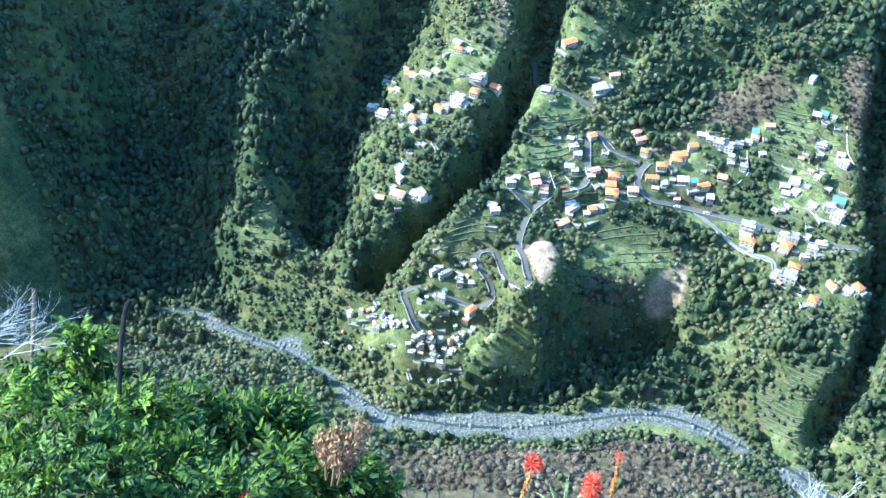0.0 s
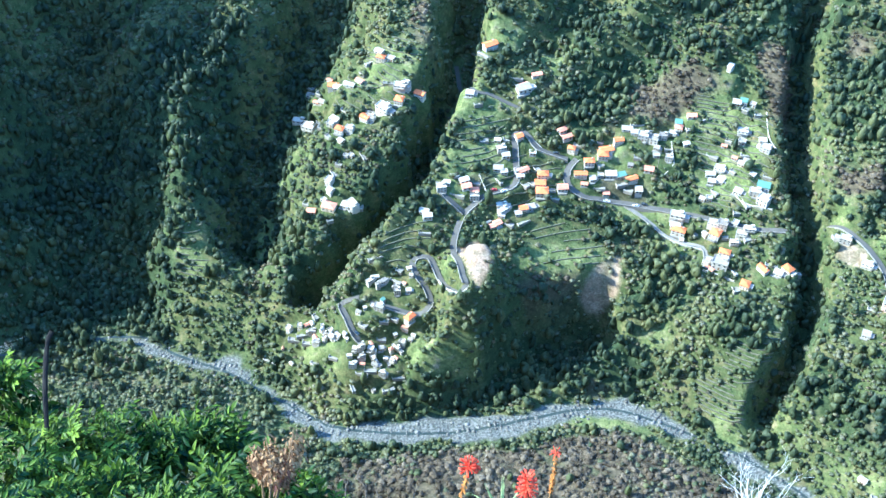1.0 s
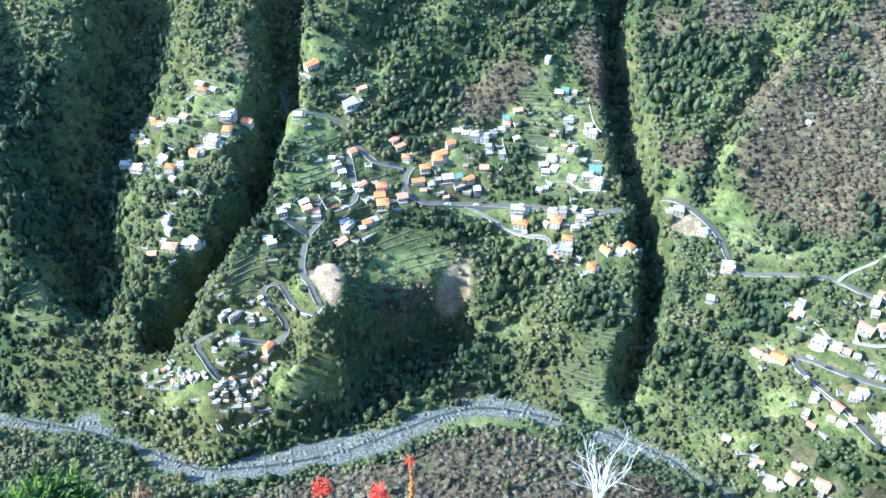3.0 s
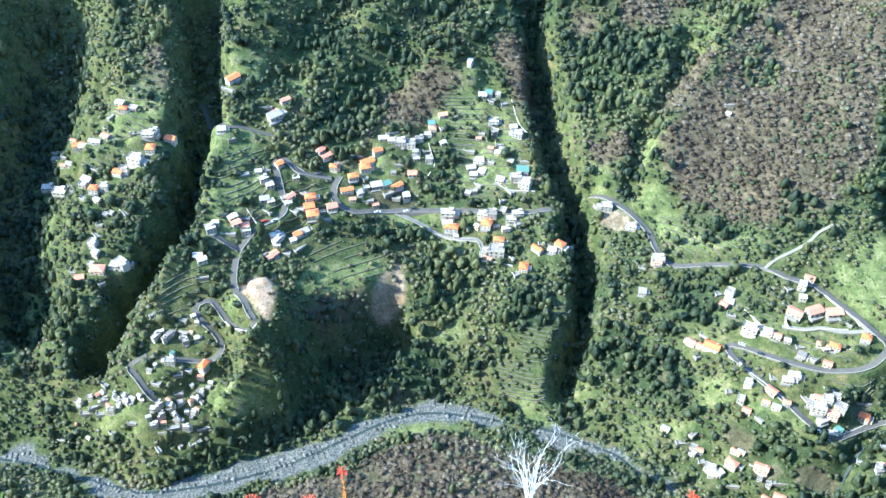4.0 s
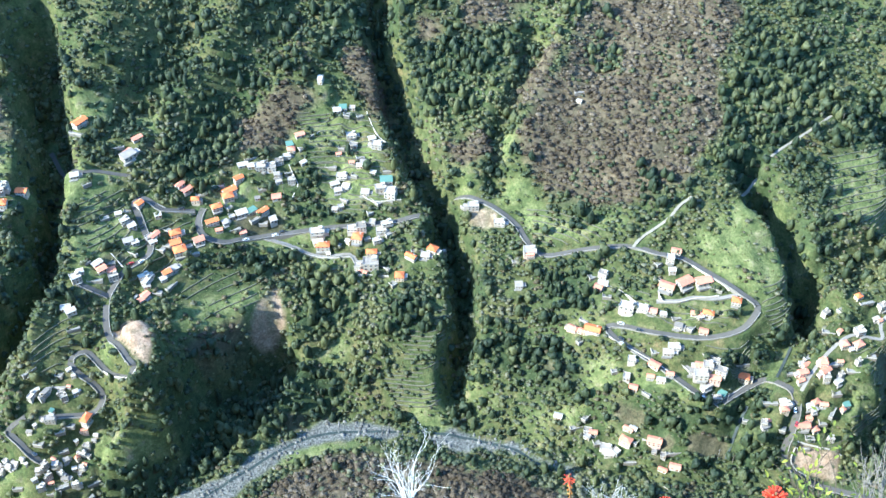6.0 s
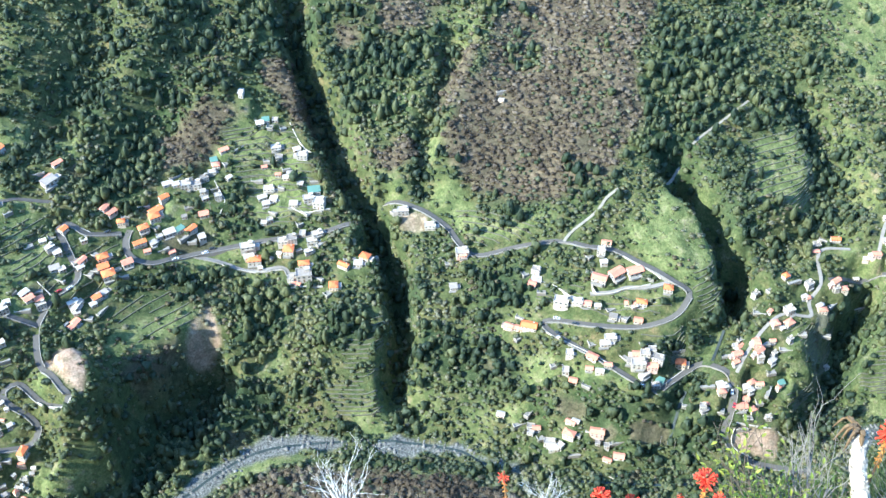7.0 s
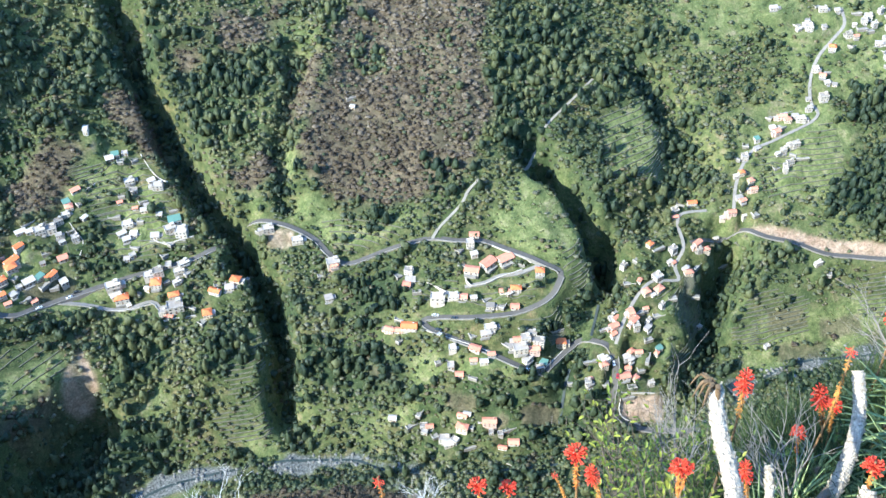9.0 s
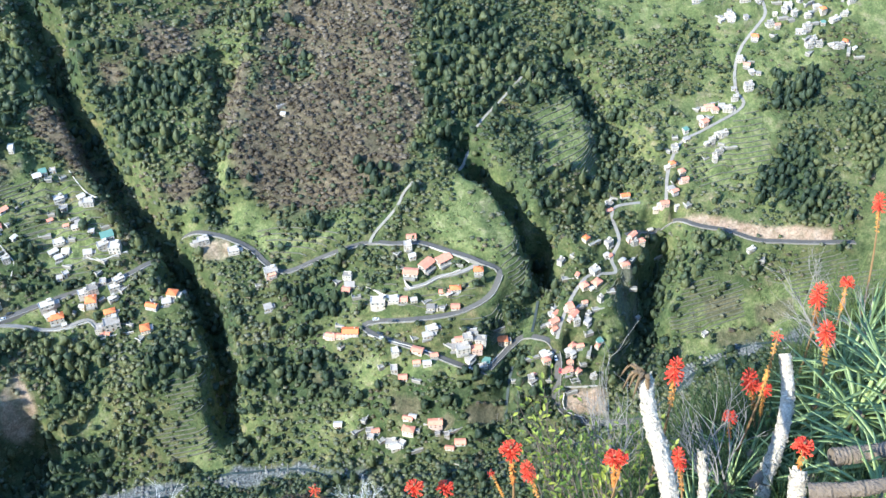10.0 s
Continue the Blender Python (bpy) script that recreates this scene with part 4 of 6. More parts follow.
# ---- roads, lanes and tracks ----
SURFACES = [ASPHALT, CONCRETE, DIRT, DARK_DITCH]
ROAD_LABELS = ["grey asphalt road winding along the hillside", "narrow pale concrete lane between the houses", "pale unpaved track through the woods", "dark concrete water channel running down the slope"]
for n_road, (road_name, line) in enumerate(LINES.items()):
    width, surf, wall = ROAD_KINDS[road_name]
    h = width / 2
    bm = bmesh.new()
    strip(bm, line, h, -h, -1.2, 0.12)
    me = bpy.data.meshes.new("road")
    bm.to_mesh(me)
    bm.free()
    me.materials.append(SURFACES[surf])
    road = tagged(new("road" if surf < 3 else "channel", me), ROAD_LABELS[surf], "road" if surf < 3 else "channel", kind="structure")
    if wall:
        # a parapet with a stone face below it, on the downhill side
        d = np.gradient(line[:, :2], axis=0)
        nrm = np.column_stack([-d[:, 1], d[:, 0]]) / np.maximum(np.linalg.norm(d, axis=1, keepdims=True), 1e-6)
        lo = base_height(line[:, 0] + nrm[:, 0] * 5, line[:, 1] + nrm[:, 1] * 5) < base_height(line[:, 0] - nrm[:, 0] * 5, line[:, 1] - nrm[:, 1] * 5)
        start = 0
        for i in range(1, len(line) + 1):
            if i == len(line) or lo[i] != lo[start]:
                if i - start > 4:
                    bm = bmesh.new()
                    s = 1 if lo[start] else -1
                    strip(bm, line[start:i], s * h if s > 0 else -h - 0.4, s * (h + 0.4) if s > 0 else -h, -3.0, 0.75)
                    bmesh.ops.recalc_face_normals(bm, faces=bm.faces)
                    part("parapet", bm, CONCRETE if n_road % 2 else STONEWALL, road, "low pale parapet wall on the open side")
                start = i


# ---- terrace walls: dry stone along the contours ----
def contour_lines(poly, rise, step=2.6):
    """Level lines across a terraced slope, broken here and there."""
    xs = np.arange(min(p[0] for p in poly), max(p[0] for p in poly) + step, step)
    ys = np.arange(min(p[1] for p in poly), max(p[1] for p in poly) + 1.0, 1.0)
    qx, qy = np.meshgrid(xs, ys)
    hz = land_height(qx, qy, 1)
    hz = np.maximum.accumulate(hz + 1e-4 * (qy - ys[0]), axis=0)
    within = inside(qx, qy, poly) + 5 * fractal(qx, qy, 20, 51) > 0
    gap = fractal(qx, qy, 18, 57) > 0.42
    for level in np.arange(math.ceil(hz.min() / rise) * rise, hz.max(), rise):
        run = []
        for i in range(len(xs)):
            j = int(np.searchsorted(hz[:, i], level))
            ok = 0 < j < len(ys) and within[j, i] and not gap[j, i]
            lo, hi = hz[max(j - 1, 0), i], hz[min(j, len(ys) - 1), i]
            at = ys[min(j, len(ys) - 1)] - 1.0 + (level - lo) / max(hi - lo, 1e-3)
            if ok and run and abs(at - run[-1][1]) > 4.5:
                ok = False
            if ok:
                run.append((xs[i], at))
            if not ok or i == len(xs) - 1:
                if len(run) > 4:
                    arr = np.array(run)
                    for _ in range(3):
                        arr[1:-1, 1] = 0.25 * arr[:-2, 1] + 0.5 * arr[1:-1, 1] + 0.25 * arr[2:, 1]
                    yield arr
                run = []


for poly, rise in TERRACES:
    for run in contour_lines(poly, 0.65 * rise):
        mid = smooth_line([tuple(p) for p in run], 2.6)
        hz = height_at(mid[:, 0], mid[:, 1])
        free = np.ones(len(mid), bool)
        for name, line in LINES.items():
            free &= seg_dist(mid[:, 0], mid[:, 1], [tuple(p) for p in line[::4, :2]])[0] > 5
        if free.mean() < 0.6:
            continue
        mid, hz = mid[free], hz[free]
        bm = bmesh.new()
        strip(bm, np.column_stack([mid, hz]), 0.25, -0.25, -1.0, 0.55)
        bmesh.ops.recalc_face_normals(bm, faces=bm.faces)
        me = bpy.data.meshes.new("terrace_wall")
        bm.to_mesh(me)
        bm.free()
        me.materials.append(TERRACE_STONE)
        tagged(new("terrace_wall", me), "low dark dry-stone terrace wall along the slope", "wall", "terrace walls")


# ---- houses ----
rng0 = random.Random(3)


def roof_hip(bm, w, d, z, high, over=0.45, ridge=None):
    ridge = max(0.0, w / 2 - d / 2) if ridge is None else ridge
    a, b = w / 2 + over, d / 2 + over
    low = [bm.verts.new(p) for p in ((-a, -b, z), (a, -b, z), (a, b, z), (-a, b, z))]
    eave = [bm.verts.new((v.co.x, v.co.y, z - 0.18)) for v in low]
    r0, r1 = bm.verts.new((-ridge, 0, z + high)), bm.verts.new((max(ridge, 0.02), 0, z + high))
    for f in ((low[0], low[1], r1, r0), (low[1], low[2], r1), (low[2], low[3], r0, r1), (low[3], low[0], r0)):
        bm.faces.new(f)
    for i in range(4):
        j = (i + 1) % 4
        bm.faces.new((eave[i], eave[j], low[j], low[i]))
    bm.faces.new(eave[::-1])


def roof_gable(bm, w, d, z, high, over=0.4, y0=0.0):
    a, b = w / 2 + over, d / 2 + over
    for s in (-1, 1):
        pts = [(-a, y0 + s * b, z - 0.1), (a, y0 + s * b, z - 0.1), (a, y0, z + high), (-a, y0, z + high)]
        top = [bm.verts.new(p) for p in pts]
        bot = [bm.verts.new((p[0], p[1], p[2] - 0.2)) for p in pts]
        bm.faces.new(top if s < 0 else top[::-1])
        bm.faces.new(bot[::-1] if s < 0 else bot)
        for i in range(4):
            j = (i + 1) % 4
            bm.faces.new((bot[i], bot[j], top[j], top[i]) if s < 0 else (top[i], top[j], bot[j], bot[i]))
    return a


def house(w, d, high, roof, wall_mat, roof_mat, annex=0, storeys=2, chimney=False, label="", balcony=False, yard=False):
    """A house with its front to -y, its floor at z 0 and a plinth dug into the slope."""
    top = tagged(new("house"), label, "house", "houses of the valley")
    bm = bmesh.new()
    add_box(bm, 0, 0, high / 2 - 2.2, w, d, high + 4.4)
    if roof == "gable":
        rise = d * 0.24
        for s in (-1, 1):
            x = s * (w / 2 - 0.002)
            bm.faces.new([bm.verts.new(p) for p in ((x, -d / 2, high), (x, d / 2, high), (x, 0, high + rise))])
    part("wall", bm, wall_mat, top)
    if annex:
        bm = bmesh.new()
        add_box(bm, annex * (w / 2 + 1.6), 0.6, high * 0.28 - 2, 3.2, d * 0.7, high * 0.56 + 4)
        part("annex_wall", bm, wall_mat, top)
        bm = bmesh.new()
        add_box(bm, annex * (w / 2 + 1.65), 0.6, high * 0.56 + 0.1, 3.5, d * 0.7 + 0.3, 0.2)
        part("annex_roof", bm, SLAB, top)
    bm = bmesh.new()
    if roof == "hip":
        roof_hip(bm, w, d, high + 0.02, d * 0.27)
    elif roof == "gable":
        roof_gable(bm, w, d, high, d * 0.24)
    elif roof == "shed":
        g = add_box(bm, 0, 0, high + 0.35, w + 0.7, d + 0.7, 0.2)
        for v in g["verts"]:
            v.co.z += 0.12 * v.co.y
    else:
        add_box(bm, 0, 0, high + 0.02, w + 0.1, d + 0.1, 0.2)
    bmesh.ops.recalc_face_normals(bm, faces=bm.faces)
    part("roof", bm, roof_mat, top)
    if roof == "flat":
        bm = bmesh.new()
        for sx, sy, cx, cy in ((w + 0.2, 0.2, 0, -d / 2), (w + 0.2, 0.2, 0, d / 2), (0.2, d - 0.2, -w / 2, 0), (0.2, d - 0.2, w / 2, 0)):
            add_box(bm, cx, cy, high + 0.45, sx, sy, 0.7)
        part("parapet", bm, wall_mat, top)
        if w > 6:
            bm = bmesh.new()
            add_box(bm, w * 0.25, d * 0.2, high + 1.25, 2.6, 2.4, 2.3)
            add_box(bm, w * 0.25, d * 0.2, high + 2.45, 3.0, 2.8, 0.14)
            part("stair_house", bm, wall_mat, top)
    if chimney:
        bm = bmesh.new()
        add_box(bm, w * 0.28, d * 0.18, high + d * 0.22, 0.7, 0.6, 1.6)
        add_box(bm, w * 0.28, d * 0.18, high + d * 0.22 + 0.86, 0.9, 0.8, 0.12)
        part("chimney", bm, wall_mat, top)
    if balcony:
        bm = bmesh.new()
        add_box(bm, 0, -d / 2 - 0.6, high * 0.5, w * 0.8, 1.2, 0.16)
        add_box(bm, 0, -d / 2 - 1.15, high * 0.5 + 0.5, w * 0.8, 0.1, 0.9)
        part("balcony", bm, wall_mat, top)
    # a small paved yard before the door, held by a wall
    if yard:
        bm = bmesh.new()
        add_box(bm, w * rng0.uniform(-0.2, 0.2), -d / 2 - 1.0, -1.1, w * rng0.uniform(0.6, 1.0), 2.0, 2.1)
        part("yard", bm, STONEWALL, top, "small yard on a stone retaining wall")
    # openings: a frame with a dark pane set into it
    n = max(2, int(w / 2.6))
    lift = high / storeys
    for s in range(storeys):
        for i in range(n):
            x = (i + 0.5) / n * w - w / 2
            if s == 0 and i == n // 2:
                bm = bmesh.new()
                add_box(bm, x, -d / 2 - 0.02, 1.05, 1.0, 0.1, 2.1)
                part("door", bm, DOORWOOD, top)
                continue
            window(top, x, -d / 2, s * lift + 1.0, 0)
        for y in ((-d * 0.22, d * 0.22) if d > 5 else (0,)):
            window(top, -w / 2, y, s * lift + 1.0, 1)
    return top


def window(top, x, y, z, turn):
    bm = bmesh.new()
    m = Matrix.Translation((x, y, z)) @ Matrix.Rotation(-math.pi / 2 * turn, 4, "Z")
    for cx, cz, sx, sz in ((-0.66, 0.65, 0.12, 1.5), (0.66, 0.65, 0.12, 1.5), (0, 1.36, 1.44, 0.12), (0, 0, 1.5, 0.12)):
        bmesh.ops.create_cube(bm, size=1, matrix=m @ Matrix.Translation((cx, -0.04, cz)) @ Matrix.Diagonal((sx, 0.14, sz, 1)))
    g = bmesh.ops.create_cube(bm, size=1, matrix=m @ Matrix.Translation((0, -0.02, 0.65)) @ Matrix.Diagonal((1.22, 0.08, 1.32, 1)))
    for f in {f for v in g["verts"] for f in v.link_faces}:
        f.material_index = 1
    part("window", bm, [FRAMEWHITE, GLASS], top)


TEMPLATES = {
    "O": [house(9.5, 7.5, 5.4, "hip", PLASTERS[0], TILES[0], 0, 2, True, "white two-storey house under a bright orange tiled hip roof", yard=True),
          house(8.5, 7.5, 5.0, "hip", PLASTERS[1], TILES[0], 1, 2, False, "cream house with an orange hip roof and a low annex"),
          house(10.5, 7.0, 5.2, "gable", PLASTERS[0], TILES[0], 0, 2, True, "white house with an orange gable roof and a balcony", True)],
    "R": [house(8.0, 5.5, 3.4, "gable", PLASTERS[0], TILES[1], 0, 1, False, "small white cottage under a faded red tiled gable roof", yard=True),
          house(9.5, 6.5, 5.2, "gable", PLASTERS[2], TILES[1], -1, 2, True, "pink two-storey house with a faded red tiled roof"),
          house(8.5, 7.0, 4.8, "hip", PLASTERS[1], TILES[1], 0, 2, False, "cream house with a weathered red hip roof")],
    "W": [house(9.0, 7.0, 5.6, "flat", PLASTERS[0], SLAB, 0, 2, False, "white flat-roofed house with a roof terrace and parapet", yard=True),
          house(8.0, 6.0, 3.4, "shed", PLASTERS[0], SLAB, 1, 1, False, "low white house with a grey sloping sheet roof", yard=True),
          house(8.5, 7.0, 5.4, "flat", PLASTERS[3], SLAB, -1, 2, False, "unplastered grey block house with a flat concrete roof"),
          house(10.0, 6.5, 4.6, "flat", PLASTERS[0], PLASTERS[0], 1, 2, False, "white stepped house with a bright flat roof and balcony", True),
          house(7.0, 6.0, 3.6, "gable", PLASTERS[0], PLASTERS[0], 0, 1, False, "small whitewashed house with a pale roof")],
    "T": [house(8.5, 6.5, 4.2, "shed", PLASTERS[0], TEAL, 0, 1, False, "white house under a teal green sheet roof")],
    "M": [house(5.0, 7.0, 6.5, "gable", PLASTERS[0], PLASTERS[0], 0, 1, False, "small white chapel standing on the hilltop")],
    "s": [house(5.0, 3.8, 2.6, "shed", PLASTERS[0], SLAB, 0, 1, False, "tiny whitewashed outbuilding with a grey sheet roof"),
          house(4.5, 4.0, 2.8, "flat", PLASTERS[3], SLAB, 0, 1, False, "small grey block shed with a flat roof"),
          house(5.2, 3.6, 2.6, "gable", PLASTERS[0], TILES[1], 0, 1, False, "tiny white cottage with a faded tiled roof"),
          house(4.6, 3.8, 2.7, "gable", PLASTERS[1], PLASTERS[0], 0, 1, False, "small pale outbuilding with a light roof")],
}
rng = random.Random(7)
house_spots, spare = [], {id(t): t for ts in TEMPLATES.values() for t in ts}
for quarter, (kinds, spots) in HOUSES.items():
    for kind, (x, y) in zip(kinds.split(), spots):
        options = TEMPLATES["s"] if kind.endswith("s") else TEMPLATES[kind[0]]
        t = options[0 if kind[0] in "OR" and kind.endswith("B") else 2 if kind in ("Rs", "Os") else rng.randrange(len(options))]
        e = 4.0
        gxx = float(base_height(np.array(x + e), np.array(y)) - base_height(np.array(x - e), np.array(y)))
        gyy = float(base_height(np.array(x), np.array(y + e)) - base_height(np.array(x), np.array(y - e)))
        turn = math.atan2(gyy, gxx) - math.pi / 2 + rng.gauss(0, 0.22)
        size = rng.uniform(0.8, 1.25) if kind.endswith("s") else 1.12 if kind.endswith("B") else 0.74 * rng.uniform(0.82, 1.2)
        size *= 0.88
        if "hamlet" in quarter:
            size *= 0.58
            turn += rng.gauss(0, 0.5)
        elif quarter in ("lane_village", "high_village", "river_village"):
            size *= 0.76
        z = float(height_at(x, y)) + 0.1
        m = Matrix.Translation((x, y, z)) @ Matrix.Rotation(turn, 4, "Z") @ Matrix.Diagonal((size * rng.uniform(0.8, 1.25), size * rng.uniform(0.85, 1.1), max(0.6, size * rng.uniform(0.75, 1.0)), 1))
        house_spots.append((x, y, 4 if "s" in kind else 6.5))
        if id(t) in spare:
            spare.pop(id(t)).matrix_basis = m
        else:
            copy_thing(t, m @ Matrix.Diagonal((*[1 / v for v in t.scale], 1)))


for t in spare.values():
    for ob in (*t.children_recursive, t):
        bpy.data.objects.remove(ob)


# paved yards and sheds that crowd round the houses
def paved_yard(w, d, label, material):
    top = tagged(new("paved_yard"), label, "yard", "yards of the villages")
    bm = bmesh.new()
    add_box(bm, 0, 0, -0.95, w, d, 2.1)
    part("slab", bm, material, top)
    bm = bmesh.new()
    add_box(bm, 0, -d / 2 + 0.1, 0.5, w, 0.2, 0.8)
    add_box(bm, -w / 2 + 0.1, 0.1, 0.5, 0.2, d - 0.2, 0.8)
    part("parapet", bm, PLASTERS[3], top, "low pale block wall")
    return top


yard_kinds = [paved_yard(5.5, 3.6, "small concrete yard with a pale block wall", CONCRETE), paved_yard(7.5, 3.0, "long concrete terrace with a low pale wall", CONCRETE),
              paved_yard(4.2, 4.4, "square trodden yard behind a low pale wall", DIRT), paved_yard(9.0, 2.2, "narrow terrace on a stone wall beside houses", STONEWALL)]
fresh_yards, placed = set(), [(x, y) for x, y, r in house_spots]
for hx, hy, hr in house_spots[::2]:
    for attempt in range(6):
        a, far = rng.uniform(0, 2 * math.pi), rng.uniform(5.5, 9.0)
        x, y = hx + far * math.cos(a), hy + far * math.sin(a)
        if min(math.hypot(x - u, y - v) for u, v in placed) < 4.6 or min(float(seg_dist(np.array([x]), np.array([y]), [tuple(p) for p in ln[::4, :2]])[0][0]) for ln in LINES.values()) < 5:
            continue
        k = rng.randrange(4)
        m = Matrix.Translation((x, y, float(height_at(x, y)) + 0.35)) @ Matrix.Rotation(rng.gauss(0, 0.45), 4, "Z")
        if k in fresh_yards:
            copy_thing(yard_kinds[k], m)
        else:
            fresh_yards.add(k)
            yard_kinds[k].matrix_basis = m
        placed.append((x, y))
        break


# ---- woods, scrub and river stones ----
def raw_mesh(name, verts, tris, material, tone=None):
    """A mesh straight from arrays of triangles."""
    me = bpy.data.meshes.new(name)
    me.vertices.add(len(verts))
    me.vertices.foreach_set("co", np.asarray(verts, np.float32).ravel())
    me.loops.add(len(tris) * 3)
    me.loops.foreach_set("vertex_index", np.asarray(tris, np.int32).ravel())
    me.polygons.add(len(tris))
    me.polygons.foreach_set("loop_start", np.arange(0, len(tris) * 3, 3, dtype=np.int32))
    me.materials.append(material)
    if tone is not None:
        me.attributes.new("tone", "FLOAT", "POINT").data.foreach_set("value", np.asarray(tone, np.float32))
    me.update()
    me.validate()
    return new(name, me)


def ico(jit, gen, squash=1.0):
    bm = bmesh.new()
    bmesh.ops.create_icosphere(bm, subdivisions=1, radius=1)
    v = np.array([p.co for p in bm.verts])
    f = np.array([[q.index for q in t.verts] for t in bm.faces])
    bm.free()
    v *= (1 + gen.uniform(-jit, jit, (len(v), 1)))
    v[:, 2] *= squash
    return v, f


def ball(fine):
    bm = bmesh.new()
    bmesh.ops.create_icosphere(bm, subdivisions=fine, radius=1)
    v = np.array([p.co for p in bm.verts])
    f = np.array([[q.index for q in t.verts] for t in bm.faces])
    bm.free()
    return v, f


def crown_proto(gen, clumps=20, leaf=0.34, squash=0.9, fine=2, taper=0.0):
    """A crown of unit radius: a lumpy mass of several lobes with ragged leaf sprays standing off it."""
    if fine:
        v, f = ico(0.0, gen) if fine == 1 else ball(fine)
    else:
        v = np.array([(1, 0, 0), (-1, 0, 0), (0, 1, 0), (0, -1, 0), (0, 0, 1), (0, 0, -1)], float)
        f = np.array([(0, 2, 4), (2, 1, 4), (1, 3, 4), (3, 0, 4), (2, 0, 5), (1, 2, 5), (3, 1, 5), (0, 3, 5)])
    lobes = gen.normal(0, 1, (7, 3)) * [1, 1, 0.7] + [0, 0, 0.3]
    lobes /= np.linalg.norm(lobes, axis=1, keepdims=True)

    def reach(d):
        return 0.5 + 0.46 * np.max(np.clip(d @ lobes.T, 0, 1) ** 5, axis=1)
    v = v * (reach(v) * gen.uniform(0.88, 1.1, len(v)))[:, None] * [1, 1, squash] + [0, 0, 0.7]
    v[:, 2] = np.maximum(v[:, 2], 0.02)
    vs, fs, n = [v], [f], len(v)
    for i in range(clumps):
        d = gen.normal(0, 1, 3) + [0, 0, 0.35]
        d /= np.linalg.norm(d)
        p = d * reach(d[None])[0] * gen.uniform(0.92, 1.3) * [1, 1, squash] + [0, 0, 0.7]
        p[2] = max(p[2], 0.05)
        a = np.cross(d, gen.normal(0, 1, 3))
        a /= np.linalg.norm(a) + 1e-6
        b = np.cross(d, a) + 0.4 * d * gen.uniform(-1, 1)
        s = leaf * gen.uniform(0.6, 1.3)
        vs.append(np.array([p + a * s * 0.6, p - a * s * 0.35 + b * s * 0.6, p - a * s * 0.35 - b * s * 0.6]))
        fs.append(np.array([[n, n + 1, n + 2]]))
        n += 3
    v = np.vstack(vs)
    v[:, :2] *= (1 - taper * ramp(v[:, 2], 0.4, 1.9))[:, None]
    return v, np.vstack(fs)


def bare_proto(gen, twigs=46):
    """A leafless crown: forking slivers of branch and twig."""
    vs, fs, n = [], [], 0
    for i in range(twigs):
        az, up = gen.uniform(0, 2 * math.pi), gen.uniform(0.15, 1.3)
        d = np.array([math.cos(az) * math.cos(up), math.sin(az) * math.cos(up), math.sin(up)])
        start = d * gen.uniform(0.0, 0.5) + [0, 0, 0.1]
        end = start + (d + gen.normal(0, 0.25, 3)) * gen.uniform(0.5, 0.9)
        w = np.cross(d, gen.normal(0, 1, 3))
        w = w / (np.linalg.norm(w) + 1e-6) * gen.uniform(0.05, 0.13)
        vs.append(np.array([start - w, start + w, end]))
        fs.append(np.array([[n, n + 1, n + 2]]))
        n += 3
    return np.vstack(vs), np.vstack(fs)


def planted(name, spots, protos, material, label, category, lean=0.0):
    """spots: rows of x, y, radius, height factor, tone."""
    gen = np.random.default_rng(len(spots))
    spots = np.asarray(spots)
    zs = height_at(spots[:, 0], spots[:, 1])
    V, F, T, n = [], [], [], 0
    which = gen.integers(0, len(protos), len(spots))
    turns = gen.uniform(0, 2 * math.pi, len(spots))
    for k, (pv, pf) in enumerate(protos):
        idx = np.where(which == k)[0]
        if not len(idx):
            continue
        c, s = np.cos(turns[idx])[:, None], np.sin(turns[idx])[:, None]
        r = spots[idx, 2][:, None]
        x = (pv[None, :, 0] * c - pv[None, :, 1] * s) * r + spots[idx, 0][:, None]
        y = (pv[None, :, 0] * s + pv[None, :, 1] * c) * r + spots[idx, 1][:, None]
        z = pv[None, :, 2] * r * spots[idx, 3][:, None] + zs[idx][:, None] - 0.15 * r
        V.append(np.stack([x, y, z], 2).reshape(-1, 3))
        F.append((pf[None] + (np.arange(len(idx)) * len(pv))[:, None, None]).reshape(-1, 3) + n)
        T.append(np.repeat(spots[idx, 4], len(pv)))
        n += len(idx) * len(pv)
    return tagged(raw_mesh(name, np.vstack(V), np.vstack(F), material, np.concatenate(T)), label, category, kind="stuff")


gen = np.random.default_rng(5)


def scattered(step, jitter):
    """Jittered places over the part of the valley that the lookout overlooks."""
    qx, qy = np.meshgrid(np.arange(-500, 560, step), np.arange(262, 700, step))
    qx = (qx + gen.uniform(-jitter, jitter, qx.shape)).ravel()
    qy = (qy + gen.uniform(-jitter, jitter, qy.shape)).ravel()
    azim = np.degrees(np.arctan2(qx, qy))
    rd = seg_dist(qx, qy, RIVER)[0]
    bed = (rd < 6.6 + 13 * fractal(qx, qy, 26, 41)) & (((qx > -350) & (qx < 116)) | (qx > 312))
    ok = (azim > -49) & (azim < 50) & ~bed & (np.hypot(qx, qy) > 345)
    qx, qy = qx[ok], qy[ok]
    ok = np.ones(qx.shape, bool)
    for name, line in LINES.items():
        ok &= seg_dist(qx, qy, [tuple(p) for p in line[::3, :2]])[0] > ROAD_KINDS[name][0] / 2 + 1.3
    for hx, hy, hr in house_spots:
        near = (abs(qx - hx) < 8) & (abs(qy - hy) < 8)
        ok[near] &= np.hypot(qx[near] - hx, qy[near] - hy) > hr
    return qx[ok], qy[ok]


